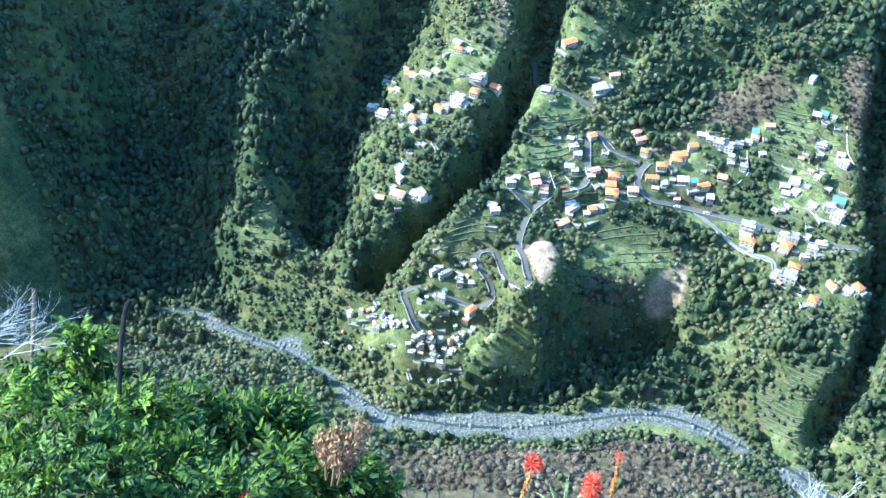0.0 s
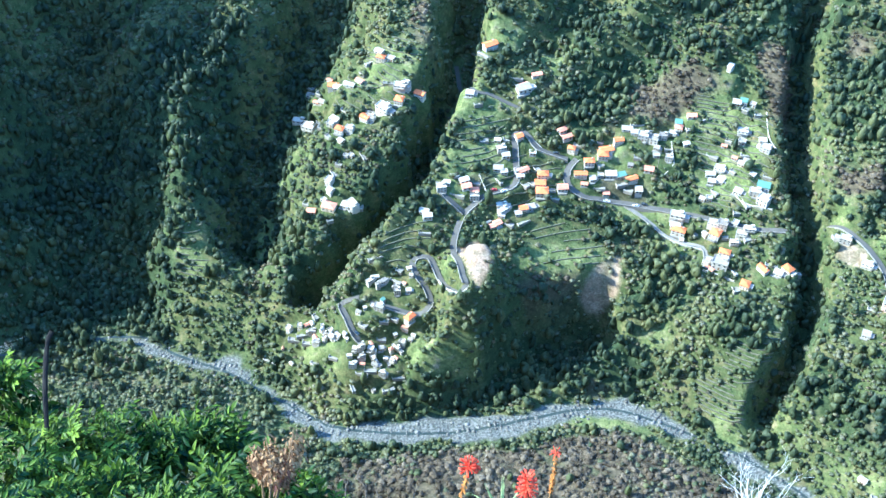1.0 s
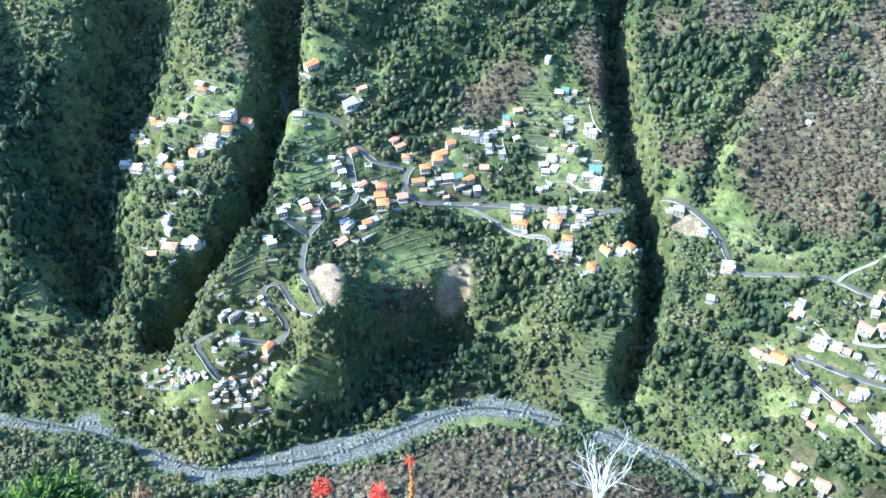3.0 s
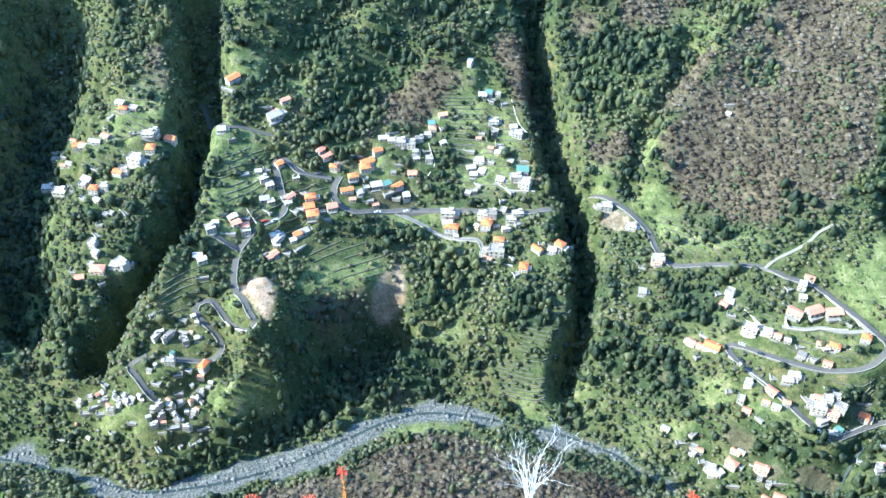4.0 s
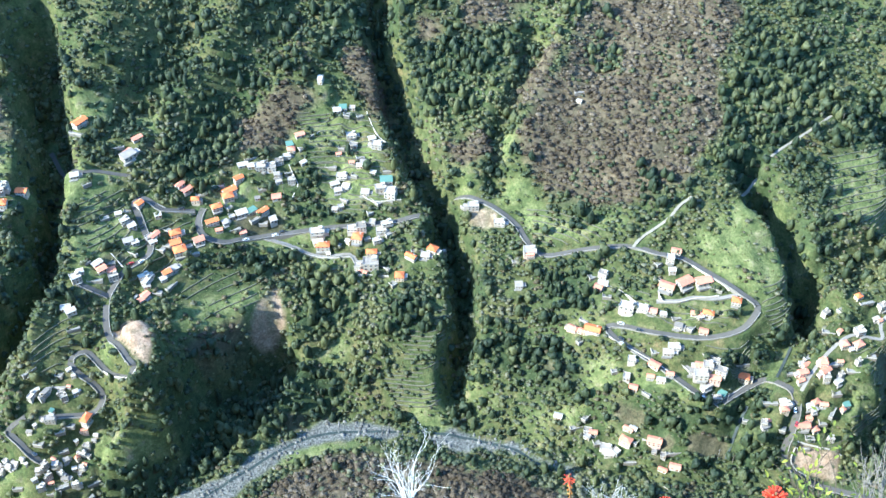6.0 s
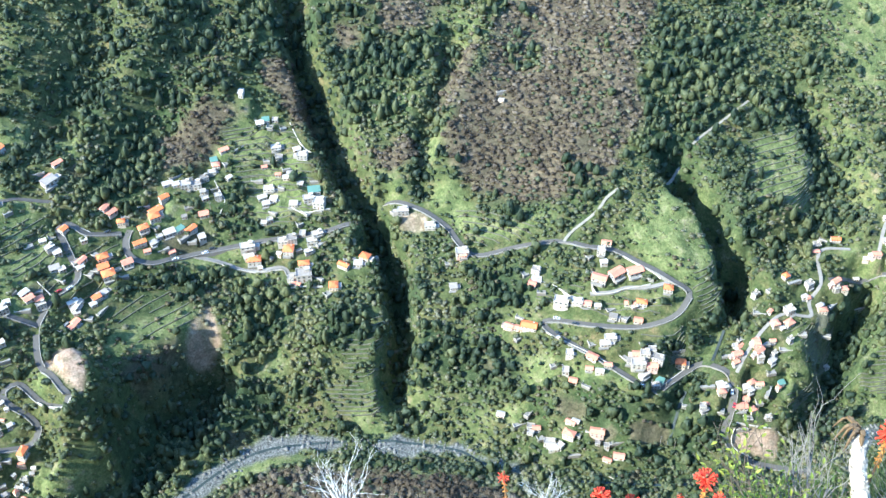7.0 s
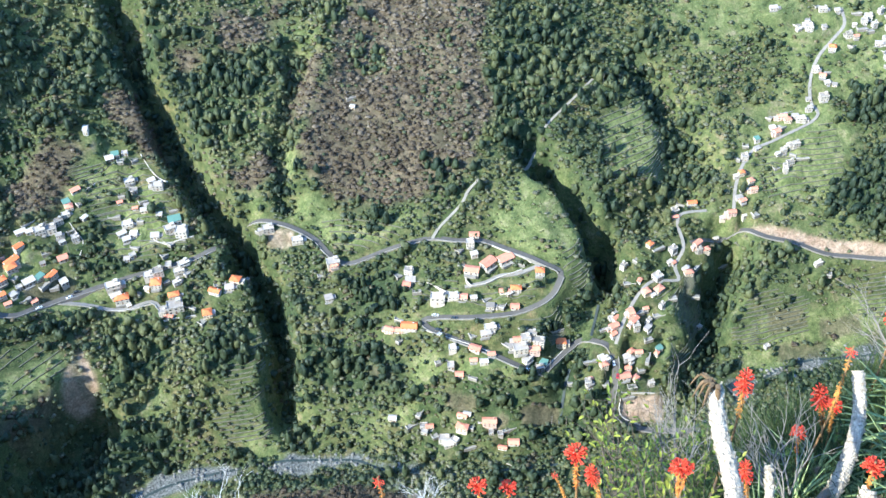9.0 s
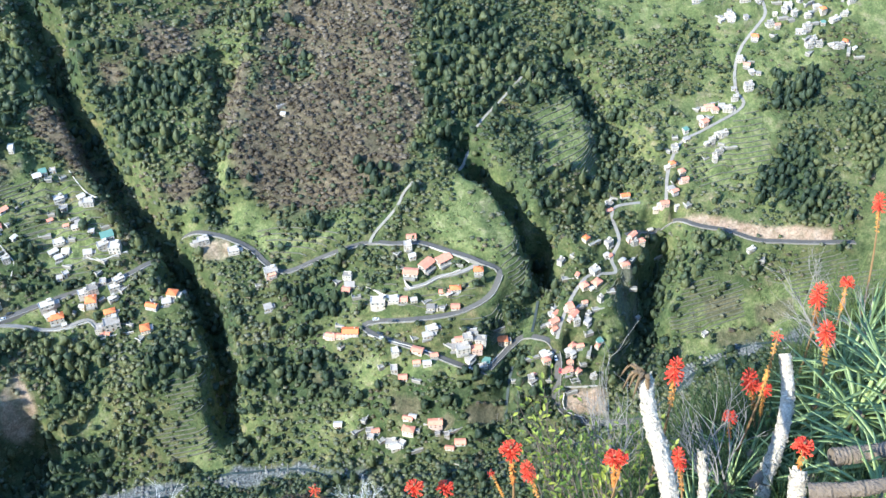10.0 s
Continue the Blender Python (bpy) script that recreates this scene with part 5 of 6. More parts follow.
class Growth:
    """How thickly what grows at a set of places."""

    def __init__(self, qx, qy):
        self.x, self.y = qx, qy
        self.cov = cover(qx, qy)
        self.gully = np.zeros(qx.shape)
        for line, depth, wide, skew in RAVINES:
            self.gully = np.maximum(self.gully, 1 - ramp(seg_dist(qx, qy, line)[0], wide * 0.8, wide * 1.8))
        wob = 8 * fractal(qx, qy, 24, 61)
        self.wood = np.zeros(qx.shape)
        for poly in WOODS:
            self.wood = np.maximum(self.wood, ramp(inside(qx, qy, poly) + wob, -5, 6))
        self.terr = np.zeros(qx.shape)
        for poly, rise in TERRACES:
            self.terr = np.maximum(self.terr, ramp(inside(qx, qy, poly), -2, 3))
        self.upper = ramp(qy + 0.12 * np.abs(qx), 555, 640)
        self.east = ramp(qx, 280, 360) * ramp(qy, 390, 430)
        self.patch = ramp(fractal(qx, qy, 55, 71), -0.3, 0.3)
        self.earth = self.cov[:, 3] > 0.35
        self.meadow = (self.cov[:, 0] > 0.55) | (self.terr > 0.5)
        self.bare = (self.cov[:, 1] > 0.5) & (self.wood < 0.4) & (self.terr < 0.5)

    def spots(self, mask, r0, r1, tall0, tall1, shift=0.0, power=1.6):
        n = int(mask.sum())
        size = gen.uniform(0, 1, n) ** power
        tone = np.clip(0.36 + 0.75 * fractal(self.x[mask], self.y[mask], 40, 81) + 0.3 * fractal(self.x[mask], self.y[mask], 12, 83, 2) + gen.normal(0, 0.16, n) + shift, 0, 1)
        return np.column_stack([self.x[mask], self.y[mask], r0 + (r1 - r0) * size, gen.uniform(tall0, tall1, n), tone])


protos_a = [crown_proto(gen, 28, 0.36) for _ in range(6)] + [crown_proto(gen, 28, 0.36, 1.25, 2, 0.6) for _ in range(6)]
protos_s = [crown_proto(gen, 14, 0.42, 0.8, 1) for _ in range(10)]
protos_l = [crown_proto(gen, 4, 0.6, 0.6, 0) for _ in range(8)]
protos_c = [bare_proto(gen, 34) for _ in range(5)] + [crown_proto(gen, 22, 0.42, 0.75, 1) for _ in range(7)]

# tall trees
g = Growth(*scattered(4.0, 2.0))
roll = gen.uniform(0, 1, g.x.shape)
dens = (0.06 + 0.2 * g.patch + 0.12 * g.upper) * (1 - 0.4 * g.east)
dens = np.maximum(dens, 0.6 * g.gully)
dens = np.where(g.meadow, dens * 0.15, dens)
dens = np.maximum(dens, 0.95 * g.wood)
dens = np.where(g.bare, 0.008, np.where(g.earth, 0.0, dens))
planted("evergreen_wood", g.spots(roll < dens, 1.4, 4.2, 0.9, 1.9, 0, 1.5), protos_a, LEAF_DARK, "dense dark evergreen woods in the ravines and on slopes", "woods")

# bushes and tall scrub, the greater part of the hillside
g = Growth(*scattered(2.9, 1.45))
roll = gen.uniform(0, 1, g.x.shape)
dens = (0.78 + 0.2 * g.patch) * (1 - 0.25 * g.east)
dens = np.where(g.meadow, 0.10 + 0.2 * g.patch, dens)
dens = np.where(g.wood > 0.6, 0.35, dens)
dens = np.where(g.bare, 0.03 + 0.35 * ramp(fractal(g.x, g.y, 30, 95), 0.1, 0.4), np.where(g.earth, 0.04, dens))
grows = roll < dens
pale = grows & (gen.uniform(0, 1, g.x.shape) < 0.28 + 0.35 * (fractal(g.x, g.y, 45, 91) > 0.12))
dry = grows & ~pale & (ramp(fractal(g.x, g.y, 26, 93, 3), -0.05, 0.35) > gen.uniform(0.0, 1.4, g.x.shape))
planted("dry_scrub", g.spots(dry, 1.3, 2.8, 0.45, 0.8), protos_s, LEAF_DRY, "dry olive-brown scrub and bracken between green bushes", "scrub")
planted("scrub_wood", g.spots(grows & ~pale & ~dry, 1.35, 3.1, 0.6, 1.1), protos_s, LEAF_MID, "mixed green bushes and tall scrub on the slopes", "woods")
planted("pale_scrub", g.spots(pale, 1.3, 2.9, 0.55, 1.0), protos_s, LEAF_PALE, "grey-green bushes scattered over the hillside", "scrub")
twiggy = g.bare & ~grows & (roll < 0.93) & (np.abs(g.cov[:, 1] - 0.7) > 0.02)
planted("leafless_wood", g.spots(twiggy, 1.9, 3.6, 0.45, 0.8), protos_c, TWIGS, "leafless brown winter woods on the hill", "woods")

# weeds and low bushes between
g = Growth(*scattered(2.5, 1.25))
dens = np.where(g.meadow, 0.55, 0.4)
dens = np.where(g.bare | g.earth, 0.05, np.where(g.wood > 0.6, 0.1, dens))
planted("low_scrub", g.spots(gen.uniform(0, 1, g.x.shape) < dens, 0.35, 1.1, 0.6, 1.1, 0.12), protos_l, LEAF_MID, "low green bushes and weeds on terraces", "scrub")

# stones of the river bed
n = 9500
u = gen.uniform(0, 1, n)
rl = smooth_line(RIVER, 3.0)
k = (u * (len(rl) - 1)).astype(int)
off = gen.normal(0, 4.0, n)
dr = np.gradient(rl, axis=0)
dr /= np.linalg.norm(dr, axis=1, keepdims=True)
sx, sy = rl[k, 0] - dr[k, 1] * off, rl[k, 1] + dr[k, 0] * off
vis = (((sx > -345) & (sx < 116)) | ((sx > 312) & (sx < 480))) & (np.abs(off) < 8.5)
size = 0.22 + 1.4 * gen.uniform(0, 1, n) ** 9
planted("river_boulders", np.column_stack([sx, sy, size, gen.uniform(0.6, 1.2, n), np.zeros(n)])[vis], [ico(0.3, gen, 0.75) for _ in range(6)], BOULDER, "pale grey boulders and cobbles in the river bed", "boulders")
wl = smooth_line([(x + 4 * math.sin(i * 1.3), y + 4 * math.cos(i * 1.7)) for i, (x, y) in enumerate(RIVER)], 3.0)
bm = bmesh.new()
strip(bm, np.column_stack([wl, height_at(wl[:, 0], wl[:, 1])]), 0.8, -0.9, 0.1)
me = bpy.data.meshes.new("water")
bm.to_mesh(me)
bm.free()
me.materials.append(WATER)
tagged(new("water", me), "thin dark stream winding through the stones", "water", kind="structure")


# ---- plants at the lookout's edge ----
def tube(bm, pts, radii, seg=7, jit=0.0, gen=None):
    """A tapered round stem along points."""
    pts = [Vector(p) for p in pts]
    rings = []
    for i, (p, r) in enumerate(zip(pts, radii)):
        d = (pts[min(i + 1, len(pts) - 1)] - pts[max(i - 1, 0)]).normalized()
        a = d.orthogonal().normalized()
        b = d.cross(a)
        ring = []
        for k in range(seg):
            t = 2 * math.pi * k / seg
            rr = r * (1 + (gen.uniform(-jit, jit) if jit else 0))
            ring.append(bm.verts.new(p + (a * math.cos(t) + b * math.sin(t)) * rr))
        rings.append(ring)
    for u, v in zip(rings[:-1], rings[1:]):
        for k in range(seg):
            bm.faces.new((u[k], u[(k + 1) % seg], v[(k + 1) % seg], v[k]))
    bm.faces.new(rings[0][::-1])
    bm.faces.new(rings[-1])


def spline(pts, n):
    p = [Vector(q) for q in pts]
    p = [2 * p[0] - p[1]] + p + [2 * p[-1] - p[-2]]
    out = []
    for a, b, c, d in zip(p[:-3], p[1:-2], p[2:-1], p[3:]):
        for k in range(n):
            t = k / n
            out.append(0.5 * (2 * b + (c - a) * t + (2 * a - 5 * b + 4 * c - d) * t * t + (3 * b - a - 3 * c + d) * t ** 3))
    return out + [p[-2]]


def lively(name, lo, hi, rough, gloss, glow_through, scale=60.0):
    """Near leaves and petals: tone by piece, veined grain, some light let through."""
    m, nn, ll, p = nodes_of(name)
    nt = m.node_tree
    info = nn.new("ShaderNodeObjectInfo").outputs["Random"]
    isl = nn.new("ShaderNodeNewGeometry").outputs["Random Per Island"]
    mixv = nn.new("ShaderNodeMath")
    mixv.operation = "ADD"
    ll.new(info, mixv.inputs[0])
    ll.new(isl, mixv.inputs[1])
    half = nn.new("ShaderNodeMath")
    half.operation = "MULTIPLY"
    ll.new(mixv.outputs[0], half.inputs[0])
    half.inputs[1].default_value = 0.5
    c = ramp_node(nt, half.outputs[0], [(0.15, lo), (0.85, hi)])
    g = ramp_node(nt, noise_node(nt, scale, 3), [(0.3, (0.75, 0.75, 0.75)), (0.7, (1.2, 1.2, 1.2))])
    c = mix_node(nt, 1.0, c, g, "MULTIPLY")
    ll.new(c, p.inputs["Base Color"])
    p.inputs["Roughness"].default_value, p.inputs["Specular IOR Level"].default_value = rough, gloss
    if glow_through:
        tr = nn.new("ShaderNodeBsdfTranslucent")
        ll.new(c, tr.inputs[0])
        mx = nn.new("ShaderNodeMixShader")
        mx.inputs[0].default_value = glow_through
        ll.new(p.outputs[0], mx.inputs[1])
        ll.new(tr.outputs[0], mx.inputs[2])
        ll.new(mx.outputs[0], nn["Material Output"].inputs[0])
    return m


BUSH_LEAF = lively("bush_leaf", (0.008, 0.03, 0.006), (0.2, 0.28, 0.025), 0.55, 0.22, 0.28)
PETAL = lively("aloe_petal", (0.62, 0.035, 0.02), (0.8, 0.12, 0.05), 0.5, 0.3, 0.2)
BUD = lively("spent_bud", (0.3, 0.1, 0.02), (0.6, 0.27, 0.05), 0.7, 0.2, 0.0)
STALK = simple("aloe_stalk", (0.24, 0.14, 0.06), 0.7, 0.25, 20.0)
ALOE_LEAF = lively("aloe_leaf", (0.06, 0.1, 0.03), (0.34, 0.39, 0.14), 0.45, 0.4, 0.1, 30)
BLADE = lively("dark_blades", (0.02, 0.04, 0.014), (0.1, 0.125, 0.035), 0.6, 0.2, 0.15)
UNDER_LEAF = lively("undergrowth_leaf", (0.018, 0.04, 0.01), (0.12, 0.16, 0.03), 0.55, 0.25, 0.2)
YELLOW_LEAF = lively("yellow_green_leaf", (0.12, 0.17, 0.025), (0.36, 0.36, 0.05), 0.5, 0.3, 0.25)
DRY = lively("dry_plume", (0.13, 0.06, 0.045), (0.4, 0.25, 0.12), 0.9, 0.1, 0.15)
CHAR = simple("charred_wood", (0.012, 0.01, 0.009), 0.95, 0.4, 30.0)
DEADWOOD = simple("bleached_wood", (0.58, 0.54, 0.48), 0.9, 0.2, 20.0)
GREYTWIG = simple("grey_twig", (0.2, 0.175, 0.145), 0.9, 0.25, 20.0)
LOG = simple("weathered_log", (0.16, 0.12, 0.085), 0.9, 0.3, 12.0, bump=0.5)
BROWNLEAF = simple("withered_leaf", (0.14, 0.09, 0.045), 0.9, 0.35, 20.0)


def white_trunk_material():
    m, nn, ll, p = nodes_of("papery_white_bark")
    nt = m.node_tree
    a = noise_node(nt, 18, 4)
    b = noise_node(nt, 90, 4, 0.7)
    c = mix_node(nt, 0.5, ramp_node(nt, a, [(0.3, (0.22, 0.19, 0.14)), (0.6, (0.56, 0.46, 0.34))]), ramp_node(nt, b, [(0.35, (0.11, 0.09, 0.065)), (0.55, (0.52, 0.43, 0.31))]))
    ll.new(c, p.inputs["Base Color"])
    p.inputs["Roughness"].default_value = 0.95
    bump_node(nt, p, b, 0.9, 0.01)
    return m


WHITEBARK = white_trunk_material()
fr = random.Random(11)


def leaflet(length, wide, fold=0.25, droop=0.25):
    """One leaf along +y, folded at its midrib, its face up."""
    rows = [(0.0, 0.04), (0.22, 0.75), (0.48, 1.0), (0.76, 0.62), (1.0, 0.0)]
    v, f = [], []
    for t, w in rows:
        y, z = t * length, -droop * length * t * t
        v += [(-w * wide / 2, y, z + fold * w * wide / 2), (0, y, z), (w * wide / 2, y, z + fold * w * wide / 2)]
    for i in range(4):
        for k in (0, 1):
            a = i * 3 + k
            f.append((a, a + 1, a + 4, a + 3))
    return v, f


def spray_data(n_pairs, length, leaf):
    """A compound leaf: a stalk with paired leaflets and one at the tip."""
    verts, faces = [], []

    def put(m, v, f):
        k = len(verts)
        verts.extend([tuple(m @ Vector(p)) for p in v])
        faces.extend([tuple(i + k for i in q) for q in f])
    for i in range(n_pairs):
        t = (i + 0.6) / (n_pairs + 0.5)
        for s in (-1, 1):
            v, f = leaflet(leaf * fr.uniform(0.75, 1.1), leaf * 0.36, 0.35, 0.4)
            put(Matrix.Translation((0, t * length, -0.12 * length * t * t)) @ Matrix.Rotation(-s * fr.uniform(0.7, 1.15), 4, "Z") @ Matrix.Rotation(fr.uniform(-0.3, 0.3), 4, "Y"), v, f)
    v, f = leaflet(leaf * 1.1, leaf * 0.45)
    put(Matrix.Translation((0, length, -0.12 * length)), v, f)
    put(Matrix.Identity(4), [(-0.0015, 0, 0), (0.0015, 0, 0), (0.001, length, -0.12 * length), (-0.001, length, -0.12 * length)], [(0, 1, 2, 3)])
    return verts, faces


# the leafy bush
bush = tagged(new("leafy_bush"), "dense green bush with glossy compound leaves on the edge", "bush")
sprays = [spray_data(5, 0.13, 0.05), spray_data(4, 0.11, 0.054), spray_data(5, 0.12, 0.044), spray_data(6, 0.14, 0.046), spray_data(4, 0.1, 0.048)]
spray_meshes = []
for v, f in sprays:
    me = bpy.data.meshes.new("leaf_spray")
    me.from_pydata(v, [], f)
    me.materials.append(BUSH_LEAF)
    spray_meshes.append(me)
allv, allf, made = [], [], 0
root = Vector(BUSH_LOBES[6][:3]) + Vector((0.0, -0.1, -1.3))
for li, (lx, ly, lz, lr) in enumerate(BUSH_LOBES):
    c = Vector((lx, ly, lz))
    bm = bmesh.new()
    mid = (c + root) / 2 + Vector((fr.uniform(-0.1, 0.1), fr.uniform(-0.1, 0.1), 0.1))
    tube(bm, spline([root, mid, c], 5), [0.02 - 0.0012 * k for k in range(11)], 6)
    part("branch", bm, BARK, bush, "brown woody branch")
    for k in range(int(40 + 1750 * lr * lr)):
        d = Vector((fr.gauss(0, 1), fr.gauss(-0.35, 1), fr.gauss(0.35, 1))).normalized()
        inner = fr.random() < 0.3
        p = c + d * lr * (fr.uniform(0.3, 0.65) if inner else fr.uniform(0.6, 1.0))
        out = (d + Vector((fr.gauss(0, 0.4), fr.gauss(0, 0.4), fr.gauss(-0.45, 0.4)))).normalized()
        up = (Vector((-0.45, -0.35, 0.8)) + Vector((fr.gauss(0, 0.35), fr.gauss(0, 0.35), fr.gauss(0, 0.2))))
        x = out.cross(up).normalized()
        z = x.cross(out)
        m = Matrix((x, out, z)).transposed().to_4x4()
        m = Matrix.Translation(p - out * 0.06) @ m @ Matrix.Scale(fr.uniform(0.6, 1.05), 4)
        s = fr.randrange(5)
        if not inner and made < 300:
            ob = new("leaf", spray_meshes[s])
            ob.parent, ob.matrix_basis = bush, m
            made += 1
        else:
            n = len(allv)
            allv.extend([tuple(m @ Vector(q)) for q in sprays[s][0]])
            allf.extend([tuple(i + n for i in q) for q in sprays[s][1]])
foliage = link_mesh("foliage", allv, allf, BUSH_LEAF)
foliage.parent = bush
tagged(foliage, "shaded leaves inside the bush", kind="stuff")


# aloe flowers
def aloe_template(sort):
    top = tagged(new("aloe_flower"), ["scarlet star-shaped aloe flower head on an orange stalk", "scarlet drooping aloe flower spike on an orange stalk", "nearly spent aloe spike covered in orange-brown buds"][sort], "flower", "red aloe flowers")
    bm = bmesh.new()
    n = 12
    pts = [(0.03 * math.sin(k * 0.3), 0, 0.05 - 1.25 * k / n) for k in range(n + 1)]
    tube(bm, pts, [0.006 + 0.004 * k / n for k in range(n + 1)], 7)
    part("stalk", bm, STALK, top, "orange-brown fleshy stalk")
    bm = bmesh.new()
    for k in range(110 if sort == 2 else 70):
        z = -0.05 - (0.42 if sort == 2 else 0.26) * fr.random() ** 0.9
        az = fr.uniform(0, 6.283)
        d = Vector((math.cos(az), math.sin(az), fr.uniform(-0.9, -0.2))).normalized()
        base = Vector((0.03 * math.sin((0.05 - z) * 2.5), 0, z)) + d * 0.006
        g = bmesh.ops.create_cone(bm, segments=4, radius1=0.0046, radius2=0.0022, depth=fr.uniform(0.014, 0.026), cap_ends=True)
        bmesh.ops.transform(bm, matrix=Matrix.Translation(base + d * 0.006) @ d.to_track_quat("Z", "Y").to_matrix().to_4x4(), verts=g["verts"])
    tagged(part("spent_bud", bm, BUD, top, "orange-brown withered buds"), kind="stuff")
    bm = bmesh.new()
    tube(bm, [(0, 0, 0), (0, 0, 0.018), (0.002, 0, 0.04)], [0.0032, 0.0046, 0.003], 5)
    me = bpy.data.meshes.new("floret")
    bmesh.ops.create_cone(bm, segments=5, radius1=0.003, radius2=0.006, depth=0.012, cap_ends=True, matrix=Matrix.Translation((0.002, 0, 0.045)))
    bm.to_mesh(me)
    bm.free()
    me.materials.append(PETAL)
    for k in range((48, 60, 14)[sort]):
        u = fr.random()
        az = k * 2.39996
        if sort == 0:
            el = fr.uniform(-0.5, 1.0)
            at = Vector((0, 0, 0.0 + 0.02 * u))
            ln = fr.uniform(0.85, 1.15)
        elif sort == 1:
            h = k / 60
            el = -0.75 + 1.6 * h + fr.uniform(-0.2, 0.2)
            at = Vector((0, 0, -0.06 + 0.11 * h))
            ln = 1.1 - 0.35 * h
        else:
            el = fr.uniform(-1.0, 0.3)
            at = Vector((0, 0, -0.01 + 0.04 * u))
            ln = fr.uniform(0.6, 0.85)
        d = Vector((math.cos(az) * math.cos(el), math.sin(az) * math.cos(el), math.sin(el)))
        ob = new("floret", me)
        ob.parent = top
        ob.matrix_basis = Matrix.Translation(at + d * 0.006) @ d.to_track_quat("Z", "Y").to_matrix().to_4x4() @ Matrix.Scale(ln, 4)
    return top


aloe_kinds = [aloe_template(k) for k in range(3)]
fresh = [True] * 3
for x, y, z, s, lean, sort in ALOES:
    m = Matrix.Translation((x, y, z)) @ Matrix.Rotation(0.45 * lean, 4, "Y") @ Matrix.Rotation(fr.uniform(-0.25, 0.1), 4, "X") @ Matrix.Rotation(fr.uniform(-0.4, 0.4), 4, "Z")
    if fresh[sort]:
        fresh[sort] = False
        aloe_kinds[sort].matrix_basis = m @ Matrix.Scale(0.74 * s, 4)
    else:
        k = 0.74 * s / aloe_kinds[sort].scale[0]
        copy_thing(aloe_kinds[sort], m @ Matrix.Scale(k, 4))

# bleached trunks and logs
for i, (pts, r) in enumerate(TRUNK_LINES):
    line = spline(pts, 24)
    white = i < 4
    bm = bmesh.new()
    rad = [r * (0.9 + 0.25 * k / len(line)) * (1 + fr.uniform(-0.07, 0.07)) for k in range(len(line))]
    tube(bm, line, rad, 16, 0.06, fr)
    me = bpy.data.meshes.new("bleached_snag" if white else "log")
    bm.to_mesh(me)
    bm.free()
    me.materials.append(WHITEBARK if white else LOG)
    ob = new("bleached_snag" if white else "log", me)
    if i == 0:
        ob.name = "bleached_snag"
        for k in range(11):
            a = fr.uniform(1.8, 5.0)
            p = Vector(pts[0])
            d = Vector((math.cos(a), math.sin(a), 0.25))
            bm = bmesh.new()
            ln = fr.uniform(0.05, 0.11)
            tube(bm, spline([p, p + d * ln * 0.6 + Vector((0, 0, 0.03)), p + d * ln + Vector((0, 0, -0.02 - ln * 0.5))], 4), [0.008, 0.012, 0.011, 0.01, 0.008, 0.006, 0.005, 0.003, 0.001], 4)
            leaf = part("dead_leaf", bm, BROWNLEAF, ob, "withered brown curled leaf")
    if white:
        v, f = [], []
        for k in range(260 if i < 2 else 90):
            j = fr.randrange(1, len(line) - 1)
            d = (line[j + 1] - line[j - 1]).normalized()
            a = d.orthogonal().normalized()
            a = (Matrix.Rotation(fr.uniform(0, 6.283), 4, d) @ a).normalized()
            b = d.cross(a)
            p = line[j] + a * rad[j] * 0.98 + d * fr.uniform(-0.01, 0.01)
            w, h, o = fr.uniform(0.006, 0.014), fr.uniform(0.008, 0.02), fr.uniform(0.003, 0.009)
            n = len(v)
            v += [tuple(q) for q in (p - b * w, p + b * w, p + b * w * 0.5 + a * o - d * h, p - b * w * 0.6 + a * o * 1.2 - d * h)]
            f.append((n, n + 1, n + 2, n + 3))
        flakes = link_mesh("flaking_bark", v, f, WHITEBARK)
        flakes.parent = ob
        tagged(flakes, "papery peeling bark", kind="stuff")
    tagged(ob, "bleached white dead aloe trunk with flaking papery bark" if white else "weathered grey log lying among the aloes", "snag" if white else "log")


# aloe rosettes: long tapering leaves, each with a channelled face and a keel
def aloe_leaf_mesh(length, wide, bend):
    v, f = [], []
    n = 9
    for k in range(n + 1):
        t = k / n
        w = wide * (1 - t) ** 0.7 * (0.75 + 0.6 * t if t < 0.4 else 1)
        y = length * t * math.cos(bend * t * 0.6)
        z = length * (0.55 * t - bend * t * t * 0.75)
        v += [(-w / 2, y, z + w * 0.12), (0, y, z - w * 0.05), (w / 2, y, z + w * 0.12), (0, y, z - w * 0.34)]
    for k in range(n):
        for a, b in ((0, 1), (1, 2), (2, 3), (3, 0)):
            f.append((k * 4 + a, k * 4 + b, k * 4 + 4 + b, k * 4 + 4 + a))
    me = bpy.data.meshes.new("aloe_leaf")
    me.from_pydata(v, [], f)
    me.materials.append(ALOE_LEAF)
    me.shade_smooth()
    return me


